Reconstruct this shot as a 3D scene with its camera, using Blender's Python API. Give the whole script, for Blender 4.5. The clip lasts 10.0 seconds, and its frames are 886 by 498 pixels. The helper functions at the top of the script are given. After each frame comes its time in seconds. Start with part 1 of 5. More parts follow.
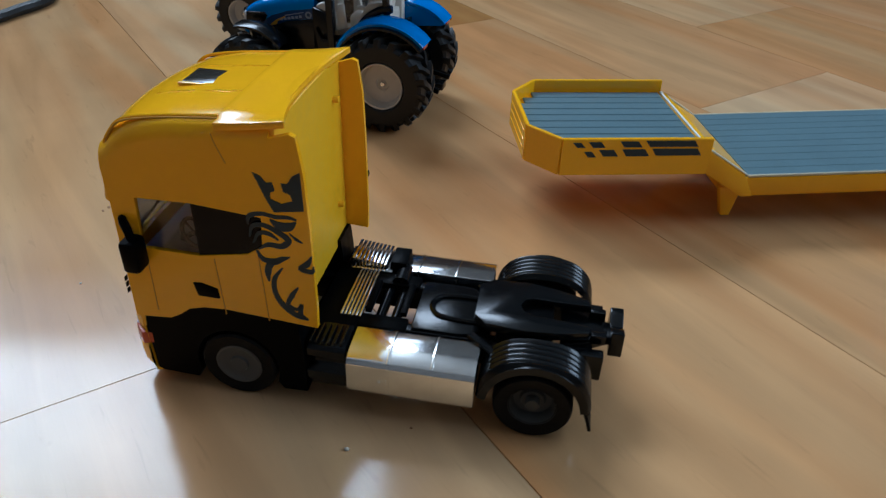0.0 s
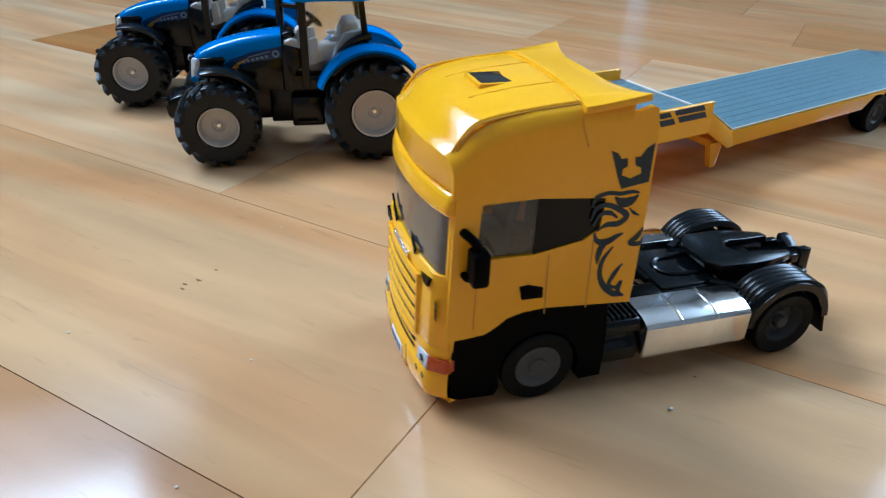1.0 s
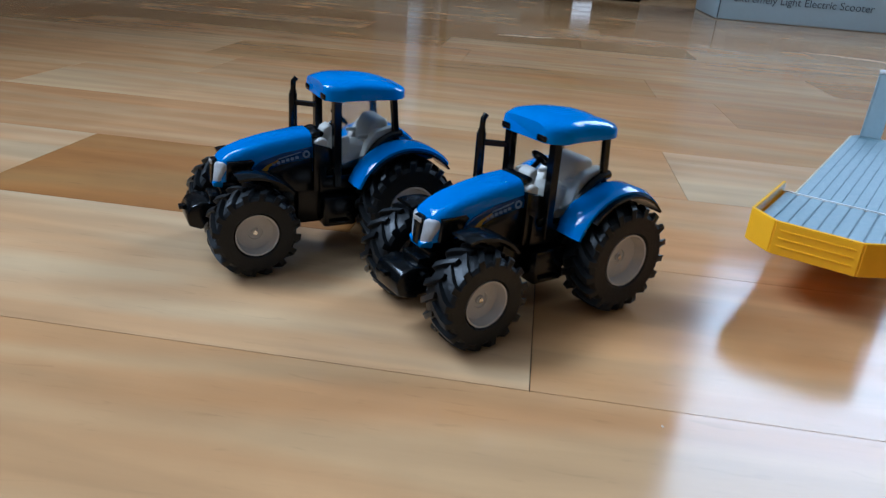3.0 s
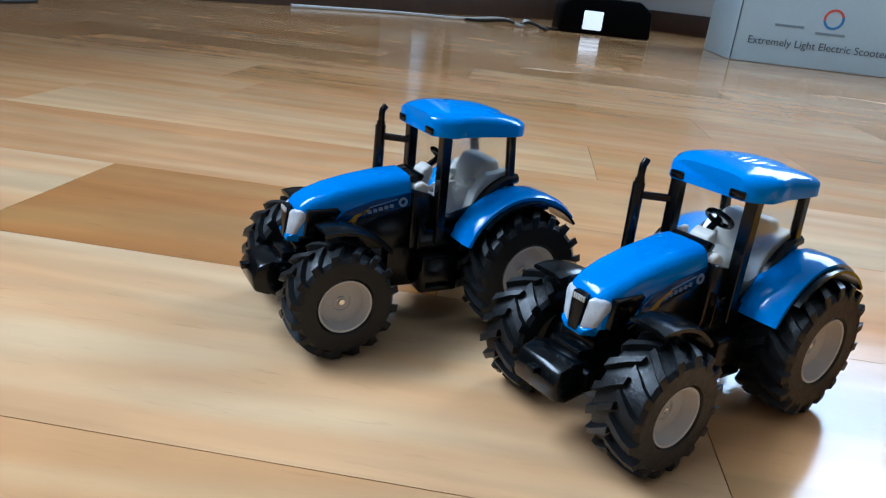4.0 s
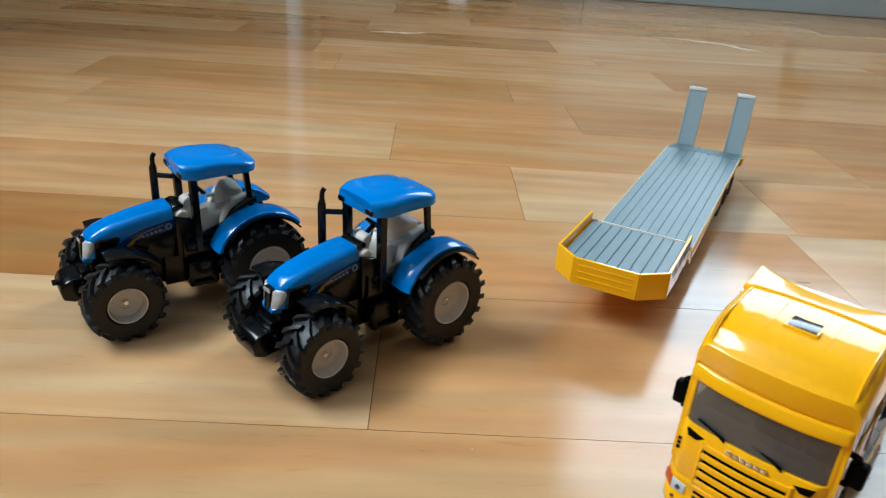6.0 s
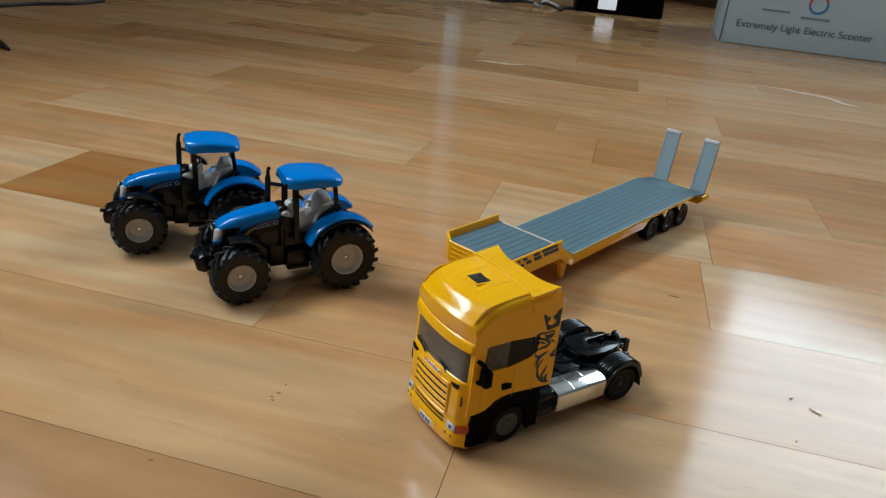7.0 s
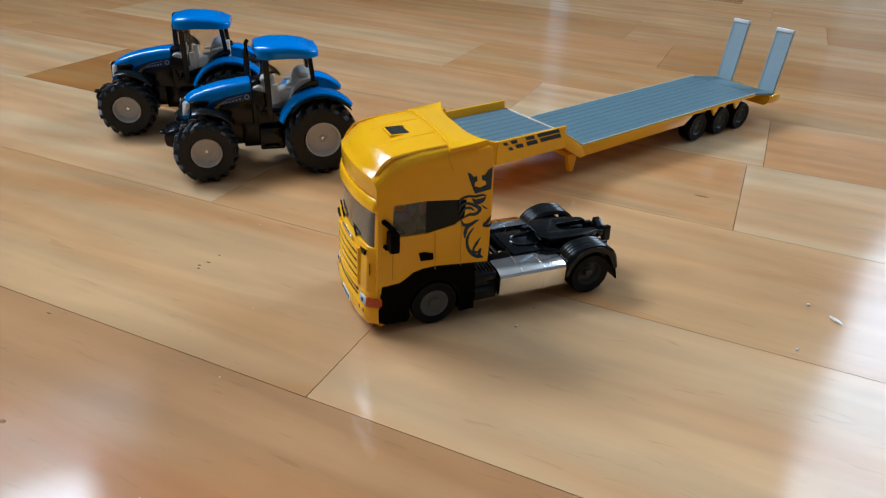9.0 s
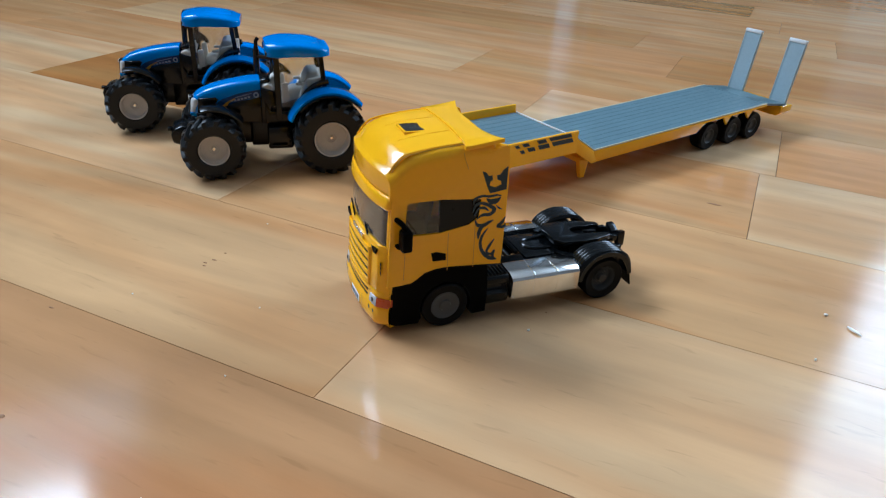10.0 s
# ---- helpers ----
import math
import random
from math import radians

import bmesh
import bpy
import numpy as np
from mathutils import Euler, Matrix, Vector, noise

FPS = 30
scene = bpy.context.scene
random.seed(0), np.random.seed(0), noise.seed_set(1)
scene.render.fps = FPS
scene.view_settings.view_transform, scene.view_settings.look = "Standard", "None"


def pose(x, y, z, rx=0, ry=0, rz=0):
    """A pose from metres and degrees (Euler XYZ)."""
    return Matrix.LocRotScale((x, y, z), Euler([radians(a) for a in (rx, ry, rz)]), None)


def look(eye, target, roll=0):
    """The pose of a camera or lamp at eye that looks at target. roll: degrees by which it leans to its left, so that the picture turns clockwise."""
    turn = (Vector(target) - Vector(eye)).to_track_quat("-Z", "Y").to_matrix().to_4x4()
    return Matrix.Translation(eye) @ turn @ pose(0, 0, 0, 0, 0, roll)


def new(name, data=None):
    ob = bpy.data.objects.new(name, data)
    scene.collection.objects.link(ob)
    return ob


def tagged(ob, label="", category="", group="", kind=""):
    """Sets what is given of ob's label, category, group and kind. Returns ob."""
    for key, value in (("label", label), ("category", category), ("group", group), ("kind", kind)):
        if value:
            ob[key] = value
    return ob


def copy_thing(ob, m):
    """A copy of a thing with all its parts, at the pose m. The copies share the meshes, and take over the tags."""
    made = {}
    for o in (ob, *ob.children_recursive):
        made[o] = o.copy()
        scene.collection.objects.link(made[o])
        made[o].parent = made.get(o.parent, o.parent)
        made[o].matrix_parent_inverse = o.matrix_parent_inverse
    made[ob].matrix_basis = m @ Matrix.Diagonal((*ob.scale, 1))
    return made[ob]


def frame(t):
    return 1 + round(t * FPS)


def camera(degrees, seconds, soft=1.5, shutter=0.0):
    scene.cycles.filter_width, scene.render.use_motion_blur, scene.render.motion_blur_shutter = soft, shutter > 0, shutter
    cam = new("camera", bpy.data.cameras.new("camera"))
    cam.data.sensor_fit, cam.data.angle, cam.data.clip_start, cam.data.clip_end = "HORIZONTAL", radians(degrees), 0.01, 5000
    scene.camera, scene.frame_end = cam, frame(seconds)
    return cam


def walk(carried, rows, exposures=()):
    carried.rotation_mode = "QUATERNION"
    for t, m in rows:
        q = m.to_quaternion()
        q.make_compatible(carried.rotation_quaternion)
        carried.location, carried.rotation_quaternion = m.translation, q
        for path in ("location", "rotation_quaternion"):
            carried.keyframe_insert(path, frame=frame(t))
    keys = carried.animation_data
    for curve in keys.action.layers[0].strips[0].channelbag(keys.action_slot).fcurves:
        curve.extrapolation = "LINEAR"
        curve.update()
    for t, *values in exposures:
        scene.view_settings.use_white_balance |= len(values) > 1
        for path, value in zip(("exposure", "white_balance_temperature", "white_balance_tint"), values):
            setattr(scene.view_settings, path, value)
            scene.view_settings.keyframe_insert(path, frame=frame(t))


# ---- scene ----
cam = camera(63.3, 10.0, soft=1.2, shutter=0.12)
PATH = [
    (0, (0.093, -0.107, 0.127), (0.111, 1.553, -0.989), 2.2),
    (0.2, (0.073, -0.109, 0.121), (0.226, 1.548, -0.989), -0.7),
    (0.5, (0.038, -0.109, 0.119), (0.474, 1.526, -0.947), -2.7),
    (1, (-0.034, -0.088, 0.112), (0.783, 1.457, -0.86), 2.4),
    (1.5, (-0.09, -0.059, 0.112), (1.072, 1.3, -0.784), 3.9),
    (2, (-0.123, -0.025, 0.118), (1.233, 1.15, -0.764), 1.7),
    (2.5, (-0.159, 0.011, 0.125), (1.228, 1.177, -0.721), 1.5),
    (3, (-0.148, 0.068, 0.117), (1.258, 1.25, -0.672), 4.6),
    (3.2, (-0.142, 0.092, 0.116), (1.279, 1.288, -0.627), 6.9),
    (4.3, (-0.134, 0.1505, 0.0985), (1.3455, 1.297, -0.6045), 5.6),
    (4.4, (-0.1375, 0.1565, 0.097), (1.3555, 1.281, -0.6138), 5.38),
    (4.5, (-0.1405, 0.162, 0.0945), (1.3715, 1.2645, -0.61), 5.5),
    (5, (-0.142, 0.164, 0.1005), (1.506, 1.0525, -0.6035), 7.3),
    (5.5, (-0.145, 0.112, 0.129), (1.485, 0.963, -0.656), 5.8),
    (5.9, (-0.155, 0.055, 0.162), (1.408, 0.953, -0.705), 3.8),
    (6, (-0.156, 0.035, 0.167), (1.384, 0.982, -0.687), 4.1),
    (6.2, (-0.16, -0.006, 0.175), (1.327, 1.041, -0.657), 5.3),
    (7.3, (-0.137, -0.165, 0.205), (1.031, 1.214, -0.652), 3.1),
    (7.4, (-0.132, -0.17, 0.205), (1.014, 1.22, -0.664), 2.1),
    (7.5, (-0.131, -0.174, 0.209), (0.998, 1.221, -0.674), 2.8),
    (8, (-0.097, -0.203, 0.198), (0.986, 1.226, -0.689), 6.5),
    (8.5, (-0.086, -0.189, 0.174), (0.908, 1.253, -0.791), 3.8),
    (9, (-0.074, -0.173, 0.158), (0.882, 1.291, -0.813), 2.9),
    (9.5, (-0.073, -0.167, 0.15), (0.888, 1.294, -0.82), 3.8),
    (9.8, (-0.074, -0.167, 0.15), (0.88, 1.302, -0.816), 3.7),
    (10, (-0.076, -0.168, 0.152), (0.887, 1.308, -0.794), 4.0),
]
walk(cam, [(t, look(eye, target, roll)) for t, eye, target, roll in PATH], [(0, 0.4, 5400, 7), (0.5, 0.8, 5200, 6), (1.0, 1.18, 4950, 5), (1.5, 1.22, 5050, 5), (2.0, 0.92, 5080, 5), (2.5, 0.94, 5000, 6), (3.0, 0.73, 5050, 7), (4.5, 1.37, 5300, 6), (5.5, 1.2, 6000, 5), (6.0, 0.95, 6100, 5), (7.5, 0.48, 6080, 7), (8.2, 0.48, 6080, 7), (9.0, 0.83, 5600, 8), (10, 0.98, 5330, 7)])

# ---- light ----
world = bpy.data.worlds.new("sky")
scene.world = world
world.use_nodes = True
wn = world.node_tree.nodes
sky = wn.new("ShaderNodeTexSky")
sky.sky_type, sky.sun_disc = "NISHITA", False
sky.sun_elevation, sky.sun_rotation = radians(40), radians(200)
world.node_tree.links.new(sky.outputs[0], wn["Background"].inputs[0])
wn["Background"].inputs[1].default_value = 0.10

MM = 0.001
WALL_N, WALL_E, WALL_S, WALL_W, CEIL = 1.62, 2.45, -1.9, -1.9, 2.5


def window_light(name, centre, turn, w, h, watts, tint=(0.86, 0.935, 1.0)):
    """Daylight that enters by a window's opening."""
    lamp = bpy.data.lights.new(name, "AREA")
    lamp.shape, lamp.size, lamp.size_y, lamp.energy, lamp.color = "RECTANGLE", w, h, watts, tint
    ob = new(name, lamp)
    ob.matrix_world = Matrix.Translation(centre) @ turn
    return ob


# openings: (along0, along1, z0, z1)
OPEN_E = (-0.62, 0.89, 0.98, 2.30)
OPEN_N = (-1.80, 0.12, 0.85, 2.38)
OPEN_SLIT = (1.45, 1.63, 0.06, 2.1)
window_light("daylight_east", (WALL_E + 0.02, 0.135, 1.64), Euler((0, radians(90), 0)).to_matrix().to_4x4(), 1.32, 1.51, 31, (0.78, 0.90, 1.0))
window_light("daylight_north_low", (-0.85, WALL_N + 0.02, 1.15), Euler((radians(-90), 0, 0)).to_matrix().to_4x4(), 1.86, 0.56, 5.5)
window_light("daylight_north_high", (-0.9, WALL_N + 0.02, 1.92), Euler((radians(-90), 0, 0)).to_matrix().to_4x4(), 1.6, 0.88, 57)

# ---- materials ----


def material(name, base, rough=0.5, metal=0.0, coat=0.0, vary=0.08, scale=60.0, bump=0.0, bump_scale=400.0, trans=0.0, ior=1.45, spec=0.5):
    """A surface with a slow and a fine change of tone and roughness, and fine relief."""
    m = bpy.data.materials.new(name)
    m.use_nodes = True
    n, l = m.node_tree.nodes, m.node_tree.links
    p = n["Principled BSDF"]
    co = n.new("ShaderNodeTexCoord")
    big, fine = n.new("ShaderNodeTexNoise"), n.new("ShaderNodeTexNoise")
    big.inputs["Scale"].default_value, fine.inputs["Scale"].default_value = scale, scale * 9
    fine.inputs["Detail"].default_value = 4
    for t in (big, fine):
        l.new(co.outputs["Object"], t.inputs["Vector"])
    add = n.new("ShaderNodeMath")
    add.operation = "ADD"
    l.new(big.outputs["Fac"], add.inputs[0])
    l.new(fine.outputs["Fac"], add.inputs[1])
    ramp = n.new("ShaderNodeMapRange")
    ramp.inputs["From Min"].default_value, ramp.inputs["From Max"].default_value = 0.6, 1.4
    ramp.inputs["To Min"].default_value, ramp.inputs["To Max"].default_value = 1 - vary, 1 + vary
    l.new(add.outputs[0], ramp.inputs["Value"])
    mul = n.new("ShaderNodeVectorMath")
    mul.operation = "SCALE"
    mul.inputs[0].default_value = base
    l.new(ramp.outputs[0], mul.inputs["Scale"])
    l.new(mul.outputs[0], p.inputs["Base Color"])
    rr = n.new("ShaderNodeMapRange")
    rr.inputs["From Min"].default_value, rr.inputs["From Max"].default_value = 0.3, 0.7
    rr.inputs["To Min"].default_value, rr.inputs["To Max"].default_value = max(0.0, rough * 0.8), min(1.0, rough * 1.2)
    l.new(fine.outputs["Fac"], rr.inputs["Value"])
    l.new(rr.outputs[0], p.inputs["Roughness"])
    p.inputs["Metallic"].default_value = metal
    p.inputs["Coat Weight"].default_value = coat
    p.inputs["Coat Roughness"].default_value = 0.07
    p.inputs["Transmission Weight"].default_value = trans
    p.inputs["IOR"].default_value = ior
    p.inputs["Specular IOR Level"].default_value = spec
    if bump:
        b = n.new("ShaderNodeBump")
        b.inputs["Strength"].default_value = bump
        b.inputs["Distance"].default_value = 0.0004
        tex = n.new("ShaderNodeTexNoise")
        tex.inputs["Scale"].default_value = bump_scale
        tex.inputs["Detail"].default_value = 5
        l.new(co.outputs["Object"], tex.inputs["Vector"])
        l.new(tex.outputs["Fac"], b.inputs["Height"])
        l.new(b.outputs[0], p.inputs["Normal"])
    return m


def laminate(name):
    """Printed beech laminate: grain runs along the strip; each strip has its own tone from its object colour."""
    m = bpy.data.materials.new(name)
    m.use_nodes = True
    n, l = m.node_tree.nodes, m.node_tree.links
    p = n["Principled BSDF"]
    co, info = n.new("ShaderNodeTexCoord"), n.new("ShaderNodeObjectInfo")
    shift = n.new("ShaderNodeVectorMath")
    shift.operation = "SCALE"
    shift.inputs[0].default_value = (7.0, 3.0, 5.0)
    l.new(info.outputs["Random"], shift.inputs["Scale"])
    place = n.new("ShaderNodeVectorMath")
    place.operation = "ADD"
    l.new(co.outputs["Object"], place.inputs[0])
    l.new(shift.outputs[0], place.inputs[1])

    def stretched(sx, sy, detail, rough, distort):
        mp = n.new("ShaderNodeMapping")
        mp.inputs["Scale"].default_value = (sx, sy, 1)
        l.new(place.outputs[0], mp.inputs["Vector"])
        t = n.new("ShaderNodeTexNoise")
        t.inputs["Scale"].default_value = 1.0
        t.inputs["Detail"].default_value, t.inputs["Roughness"].default_value = detail, rough
        t.inputs["Distortion"].default_value = distort
        l.new(mp.outputs[0], t.inputs["Vector"])
        return t.outputs["Fac"]

    flame = stretched(3.0, 19, 1, 0.4, 1.5)
    edge = stretched(2.4, 24, 1, 0.4, 2.2)
    streak = stretched(9, 95, 4, 0.65, 1.0)
    pore = stretched(120, 1300, 2, 0.5, 0.0)
    cloud = stretched(10, 16, 3, 0.6, 0.6)
    knot = stretched(60, 420, 2, 0.5, 0.7)
    figure = n.new("ShaderNodeTexWave")
    figure.wave_type, figure.bands_direction = "BANDS", "Y"
    fm = n.new("ShaderNodeMapping")
    fm.inputs["Scale"].default_value = (0.16, 1, 1)
    l.new(place.outputs[0], fm.inputs["Vector"])
    l.new(fm.outputs[0], figure.inputs["Vector"])
    for k, v in (("Scale", 14), ("Distortion", 9), ("Detail", 3), ("Detail Scale", 1.6), ("Detail Roughness", 0.55)):
        figure.inputs[k].default_value = v

    def ranged(value, lo, hi, a, b):
        r = n.new("ShaderNodeMapRange")
        for k, v in (("From Min", lo), ("From Max", hi), ("To Min", a), ("To Max", b)):
            r.inputs[k].default_value = v
        l.new(value, r.inputs["Value"])
        return r.outputs[0]

    mix = n.new("ShaderNodeMix")
    mix.data_type = "RGBA"
    mix.inputs["A"].default_value = (1.0, 0.865, 0.765, 1)
    mix.inputs["B"].default_value = (1.01, 1.03, 1.065, 1)
    l.new(ranged(flame, 0.38, 0.62, 0.0, 1.0), mix.inputs["Factor"])
    tone = n.new("ShaderNodeMix")
    tone.data_type, tone.blend_type = "RGBA", "MULTIPLY"
    tone.inputs["Factor"].default_value = 1.0
    l.new(info.outputs["Color"], tone.inputs["A"])
    l.new(mix.outputs["Result"], tone.inputs["B"])
    scale1, scale2, scale3, scale4, scale5, scale6 = (n.new("ShaderNodeVectorMath") for _ in range(6))
    last = tone.outputs["Result"]
    for s, v in ((scale1, ranged(streak, 0.3, 0.7, 0.962, 1.03)), (scale6, ranged(edge, 0.46, 0.56, 0.955, 1.03)), (scale2, ranged(pore, 0.35, 0.7, 1.005, 0.992)), (scale3, ranged(cloud, 0.3, 0.7, 0.905, 1.07)),
                 (scale4, ranged(figure.outputs["Fac"], 0.0, 1.0, 0.95, 1.025)), (scale5, ranged(knot, 0.64, 0.78, 1.0, 0.86))):
        s.operation = "SCALE"
        l.new(last, s.inputs[0])
        l.new(v, s.inputs["Scale"])
        last = s.outputs[0]
    l.new(last, p.inputs["Base Color"])
    smear = n.new("ShaderNodeTexNoise")
    smear.inputs["Scale"].default_value, smear.inputs["Detail"].default_value = 14, 5
    l.new(place.outputs[0], smear.inputs["Vector"])
    l.new(ranged(smear.outputs["Fac"], 0.3, 0.7, 0.075, 0.19), p.inputs["Roughness"])
    p.inputs["Specular IOR Level"].default_value = 0.3
    b = n.new("ShaderNodeBump")
    b.inputs["Strength"].default_value, b.inputs["Distance"].default_value = 0.04, 0.0003
    l.new(pore, b.inputs["Height"])
    l.new(b.outputs[0], p.inputs["Normal"])
    return m


YELLOW = material("yellow_paint", (1.0, 0.49, 0.0008), 0.12, coat=0.2, vary=0.02, bump=0.015, spec=0.4)
YELLOW_IN = material("yellow_plastic", (0.90, 0.50, 0.003), 0.42, vary=0.05, bump=0.05)
BLUE = material("blue_paint", (0.0003, 0.20, 0.64), 0.13, coat=0.2, vary=0.03, bump=0.02, spec=0.35)
BLACK = material("black_plastic", (0.0015, 0.0017, 0.002), 0.42, vary=0.1, bump=0.012, bump_scale=500, spec=0.05)
RUBBER = material("black_rubber", (0.0075, 0.0083, 0.0092), 0.4, vary=0.25, bump=0.25, bump_scale=1200, spec=0.42)
SATIN = material("satin_black_plastic", (0.0022, 0.0028, 0.0034), 0.2, vary=0.08, bump=0.012, bump_scale=500, spec=0.4)
RIM = material("grey_rim_plastic", (0.58, 0.55, 0.51), 0.5, vary=0.06, bump=0.1)
RIM_DARK = material("dark_grey_rim", (0.06, 0.06, 0.057), 0.5, vary=0.1)
RIM_GREY = material("mid_grey_rim", (0.09, 0.092, 0.09), 0.45, vary=0.1)
JOINT = material("dark_yellow_joint", (0.60, 0.28, 0.002), 0.5)
CREAM = material("pale_grey_plastic", (0.66, 0.62, 0.55), 0.45, vary=0.06)
CHROME = material("chrome_plating", (0.86, 0.85, 0.83), 0.14, metal=1.0, vary=0.05, bump=0.1, bump_scale=300)
DECK = material("grey_deck_plastic", (0.115, 0.185, 0.212), 0.38, vary=0.08, bump=0.2, bump_scale=1500, spec=0.35)
DECK_DARK = material("dark_deck_joint", (0.10, 0.16, 0.184), 0.5)
RAMP = material("silver_grey_plastic", (0.33, 0.43, 0.475), 0.36, vary=0.06)
PALE = material("pale_worn_plastic", (0.62, 0.55, 0.38), 0.5)
LIP = material("white_worn_plastic", (0.72, 0.74, 0.75), 0.5)
GREY = material("grey_cab_plastic", (0.25, 0.26, 0.265), 0.5, vary=0.15, scale=150)
HATCH = material("dark_hatch_pane", (0.035, 0.033, 0.028), 0.12)
LAMP = material("clear_headlamp", (0.56, 0.585, 0.61), 0.12, vary=0.3, scale=420)
ORANGE = material("orange_lens", (0.50, 0.07, 0.012), 0.3)
DECAL = material("dark_decal", (0.010, 0.030, 0.046), 0.45, vary=0.2)
NAVY = material("navy_gloss", (0.0008, 0.034, 0.13), 0.16, coat=0.2, vary=0.05, spec=0.35)
DECAL_GOLD = material("gold_decal", (0.45, 0.24, 0.015), 0.45)
DECAL_PALE = material("pale_blue_decal", (0.16, 0.24, 0.38), 0.45)
DARKGLASS = material("smoked_window", (0.86, 0.88, 0.90), 0.05, trans=1.0, vary=0.04)
BLACKGLASS = material("black_window", (0.004, 0.0045, 0.006), 0.10, spec=0.2)
ROADTYRE = material("smooth_black_rubber", (0.004, 0.0042, 0.0045), 0.5, vary=0.2, bump=0.2, bump_scale=1200, spec=0.2)
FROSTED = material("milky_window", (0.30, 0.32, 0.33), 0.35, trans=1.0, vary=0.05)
SCUFFED = material("scuffed_clear_plastic", (0.88, 0.89, 0.88), 0.10, trans=1.0, vary=0.05)
DUSTY = material("dusty_windscreen", (0.33, 0.35, 0.375), 0.08, trans=0.88, coat=0.8, vary=0.25, scale=90, ior=1.55)
CLEAR = material("clear_window", (0.97, 0.98, 0.98), 0.02, trans=1.0, vary=0.0)
LAMINATE = laminate("beech_laminate")
# Unseen walls and ceiling toned dark to cut bounce light; east lighter for reflections.
DIMWALL = material("dimmed_wall", (0.12, 0.115, 0.11), 0.9, vary=0.04, scale=5, bump=0.3, bump_scale=120)
EASTWALL = material("brightened_wall", (0.42, 0.41, 0.39), 0.9, vary=0.04, scale=5, bump=0.3, bump_scale=120)
DIMWALL_SW = material("dimmed_wall_sw", (0.12, 0.115, 0.11), 0.9, vary=0.04, scale=5, bump=0.3, bump_scale=120)
CEILDIM = material("dimmed_ceiling", (0.31, 0.31, 0.30), 0.9, vary=0.03, scale=4)
DARKWOOD = material("dark_brown_wood", (0.045, 0.022, 0.012), 0.5, vary=0.3, scale=20)
CARDBOARD = material("pale_blue_grey_card", (0.46, 0.575, 0.625), 0.55, vary=0.04, scale=12)
PRINT = material("dark_grey_print", (0.10, 0.13, 0.16), 0.6)
WHITEPVC = material("white_window_frame", (0.8, 0.8, 0.8), 0.4)
CABLE_B = material("black_cable", (0.012, 0.012, 0.012), 0.5)
CABLE_W = material("white_cable", (0.5, 0.5, 0.48), 0.5)
GLOW = bpy.data.materials.new("display_glow")
GLOW.use_nodes = True
GLOW.node_tree.nodes["Principled BSDF"].inputs["Emission Color"].default_value = (0.9, 0.95, 1, 1)
GLOW.node_tree.nodes["Principled BSDF"].inputs["Emission Strength"].default_value = 0.3

# ---- mesh tools (in millimetres) ----


def part(name, bm, mat, parent=None, label="", smooth=35, unit=MM, kind=""):
    bmesh.ops.remove_doubles(bm, verts=bm.verts, dist=1e-5)
    bmesh.ops.recalc_face_normals(bm, faces=bm.faces)
    me = bpy.data.meshes.new(name)
    bm.to_mesh(me)
    bm.free()
    me.transform(Matrix.Scale(unit, 4))
    me.materials.append(mat)
    if smooth:
        me.polygons.foreach_set("use_smooth", [True] * len(me.polygons))
        me.set_sharp_from_angle(angle=radians(smooth))
    ob = new(name, me)
    ob.parent = parent
    return tagged(ob, label, kind=kind)


def thing(name, label, category, x, y, z=0.0, turn=0.0, group=""):
    ob = new(name)
    ob.empty_display_size = 0.02
    ob.matrix_basis = pose(x, y, z, 0, 0, turn)
    return tagged(ob, label, category, group)


def softened(bm, width, segments=2, angle=30):
    if width:
        bm.normal_update()
        edges = [e for e in bm.edges if len(e.link_faces) == 2 and e.calc_face_angle(0) > radians(angle)]
        bmesh.ops.bevel(bm, geom=edges, offset=width, segments=segments, profile=0.5, affect="EDGES", clamp_overlap=True)
    return bm


def box(x0, x1, y0, y1, z0, z1, bevel=0.3, bm=None, segments=2, m=None):
    b = bmesh.new()
    v = [b.verts.new(c) for c in ((x0, y0, z0), (x1, y0, z0), (x1, y1, z0), (x0, y1, z0), (x0, y0, z1), (x1, y0, z1), (x1, y1, z1), (x0, y1, z1))]
    for f in ((0, 3, 2, 1), (4, 5, 6, 7), (0, 1, 5, 4), (1, 2, 6, 5), (2, 3, 7, 6), (3, 0, 4, 7)):
        b.faces.new([v[i] for i in f])
    softened(b, bevel, segments)
    if m is not None:
        b.transform(m)
    return merged(bm, b)


def merged(bm, b):
    if bm is None:
        return b
    me = bpy.data.meshes.new("join")
    b.to_mesh(me)
    b.free()
    bm.from_mesh(me)
    bpy.data.meshes.remove(me)
    return bm


def prism(points, a, b_, axis="y", bevel=0.0, bm=None, segments=2):
    """A flat outline pushed through from a to b_ along an axis; the points are in the two other axes."""
    b = bmesh.new()

    def at(p, w):
        return {"x": (w, p[0], p[1]), "y": (p[0], w, p[1]), "z": (p[0], p[1], w)}[axis]
    lo, hi = [b.verts.new(at(p, a)) for p in points], [b.verts.new(at(p, b_)) for p in points]
    b.faces.new(lo)
    b.faces.new(hi[::-1])
    for i in range(len(points)):
        j = (i + 1) % len(points)
        b.faces.new((lo[i], hi[i], hi[j], lo[j]))
    bmesh.ops.recalc_face_normals(b, faces=b.faces)
    softened(b, bevel, segments)
    return merged(bm, b)


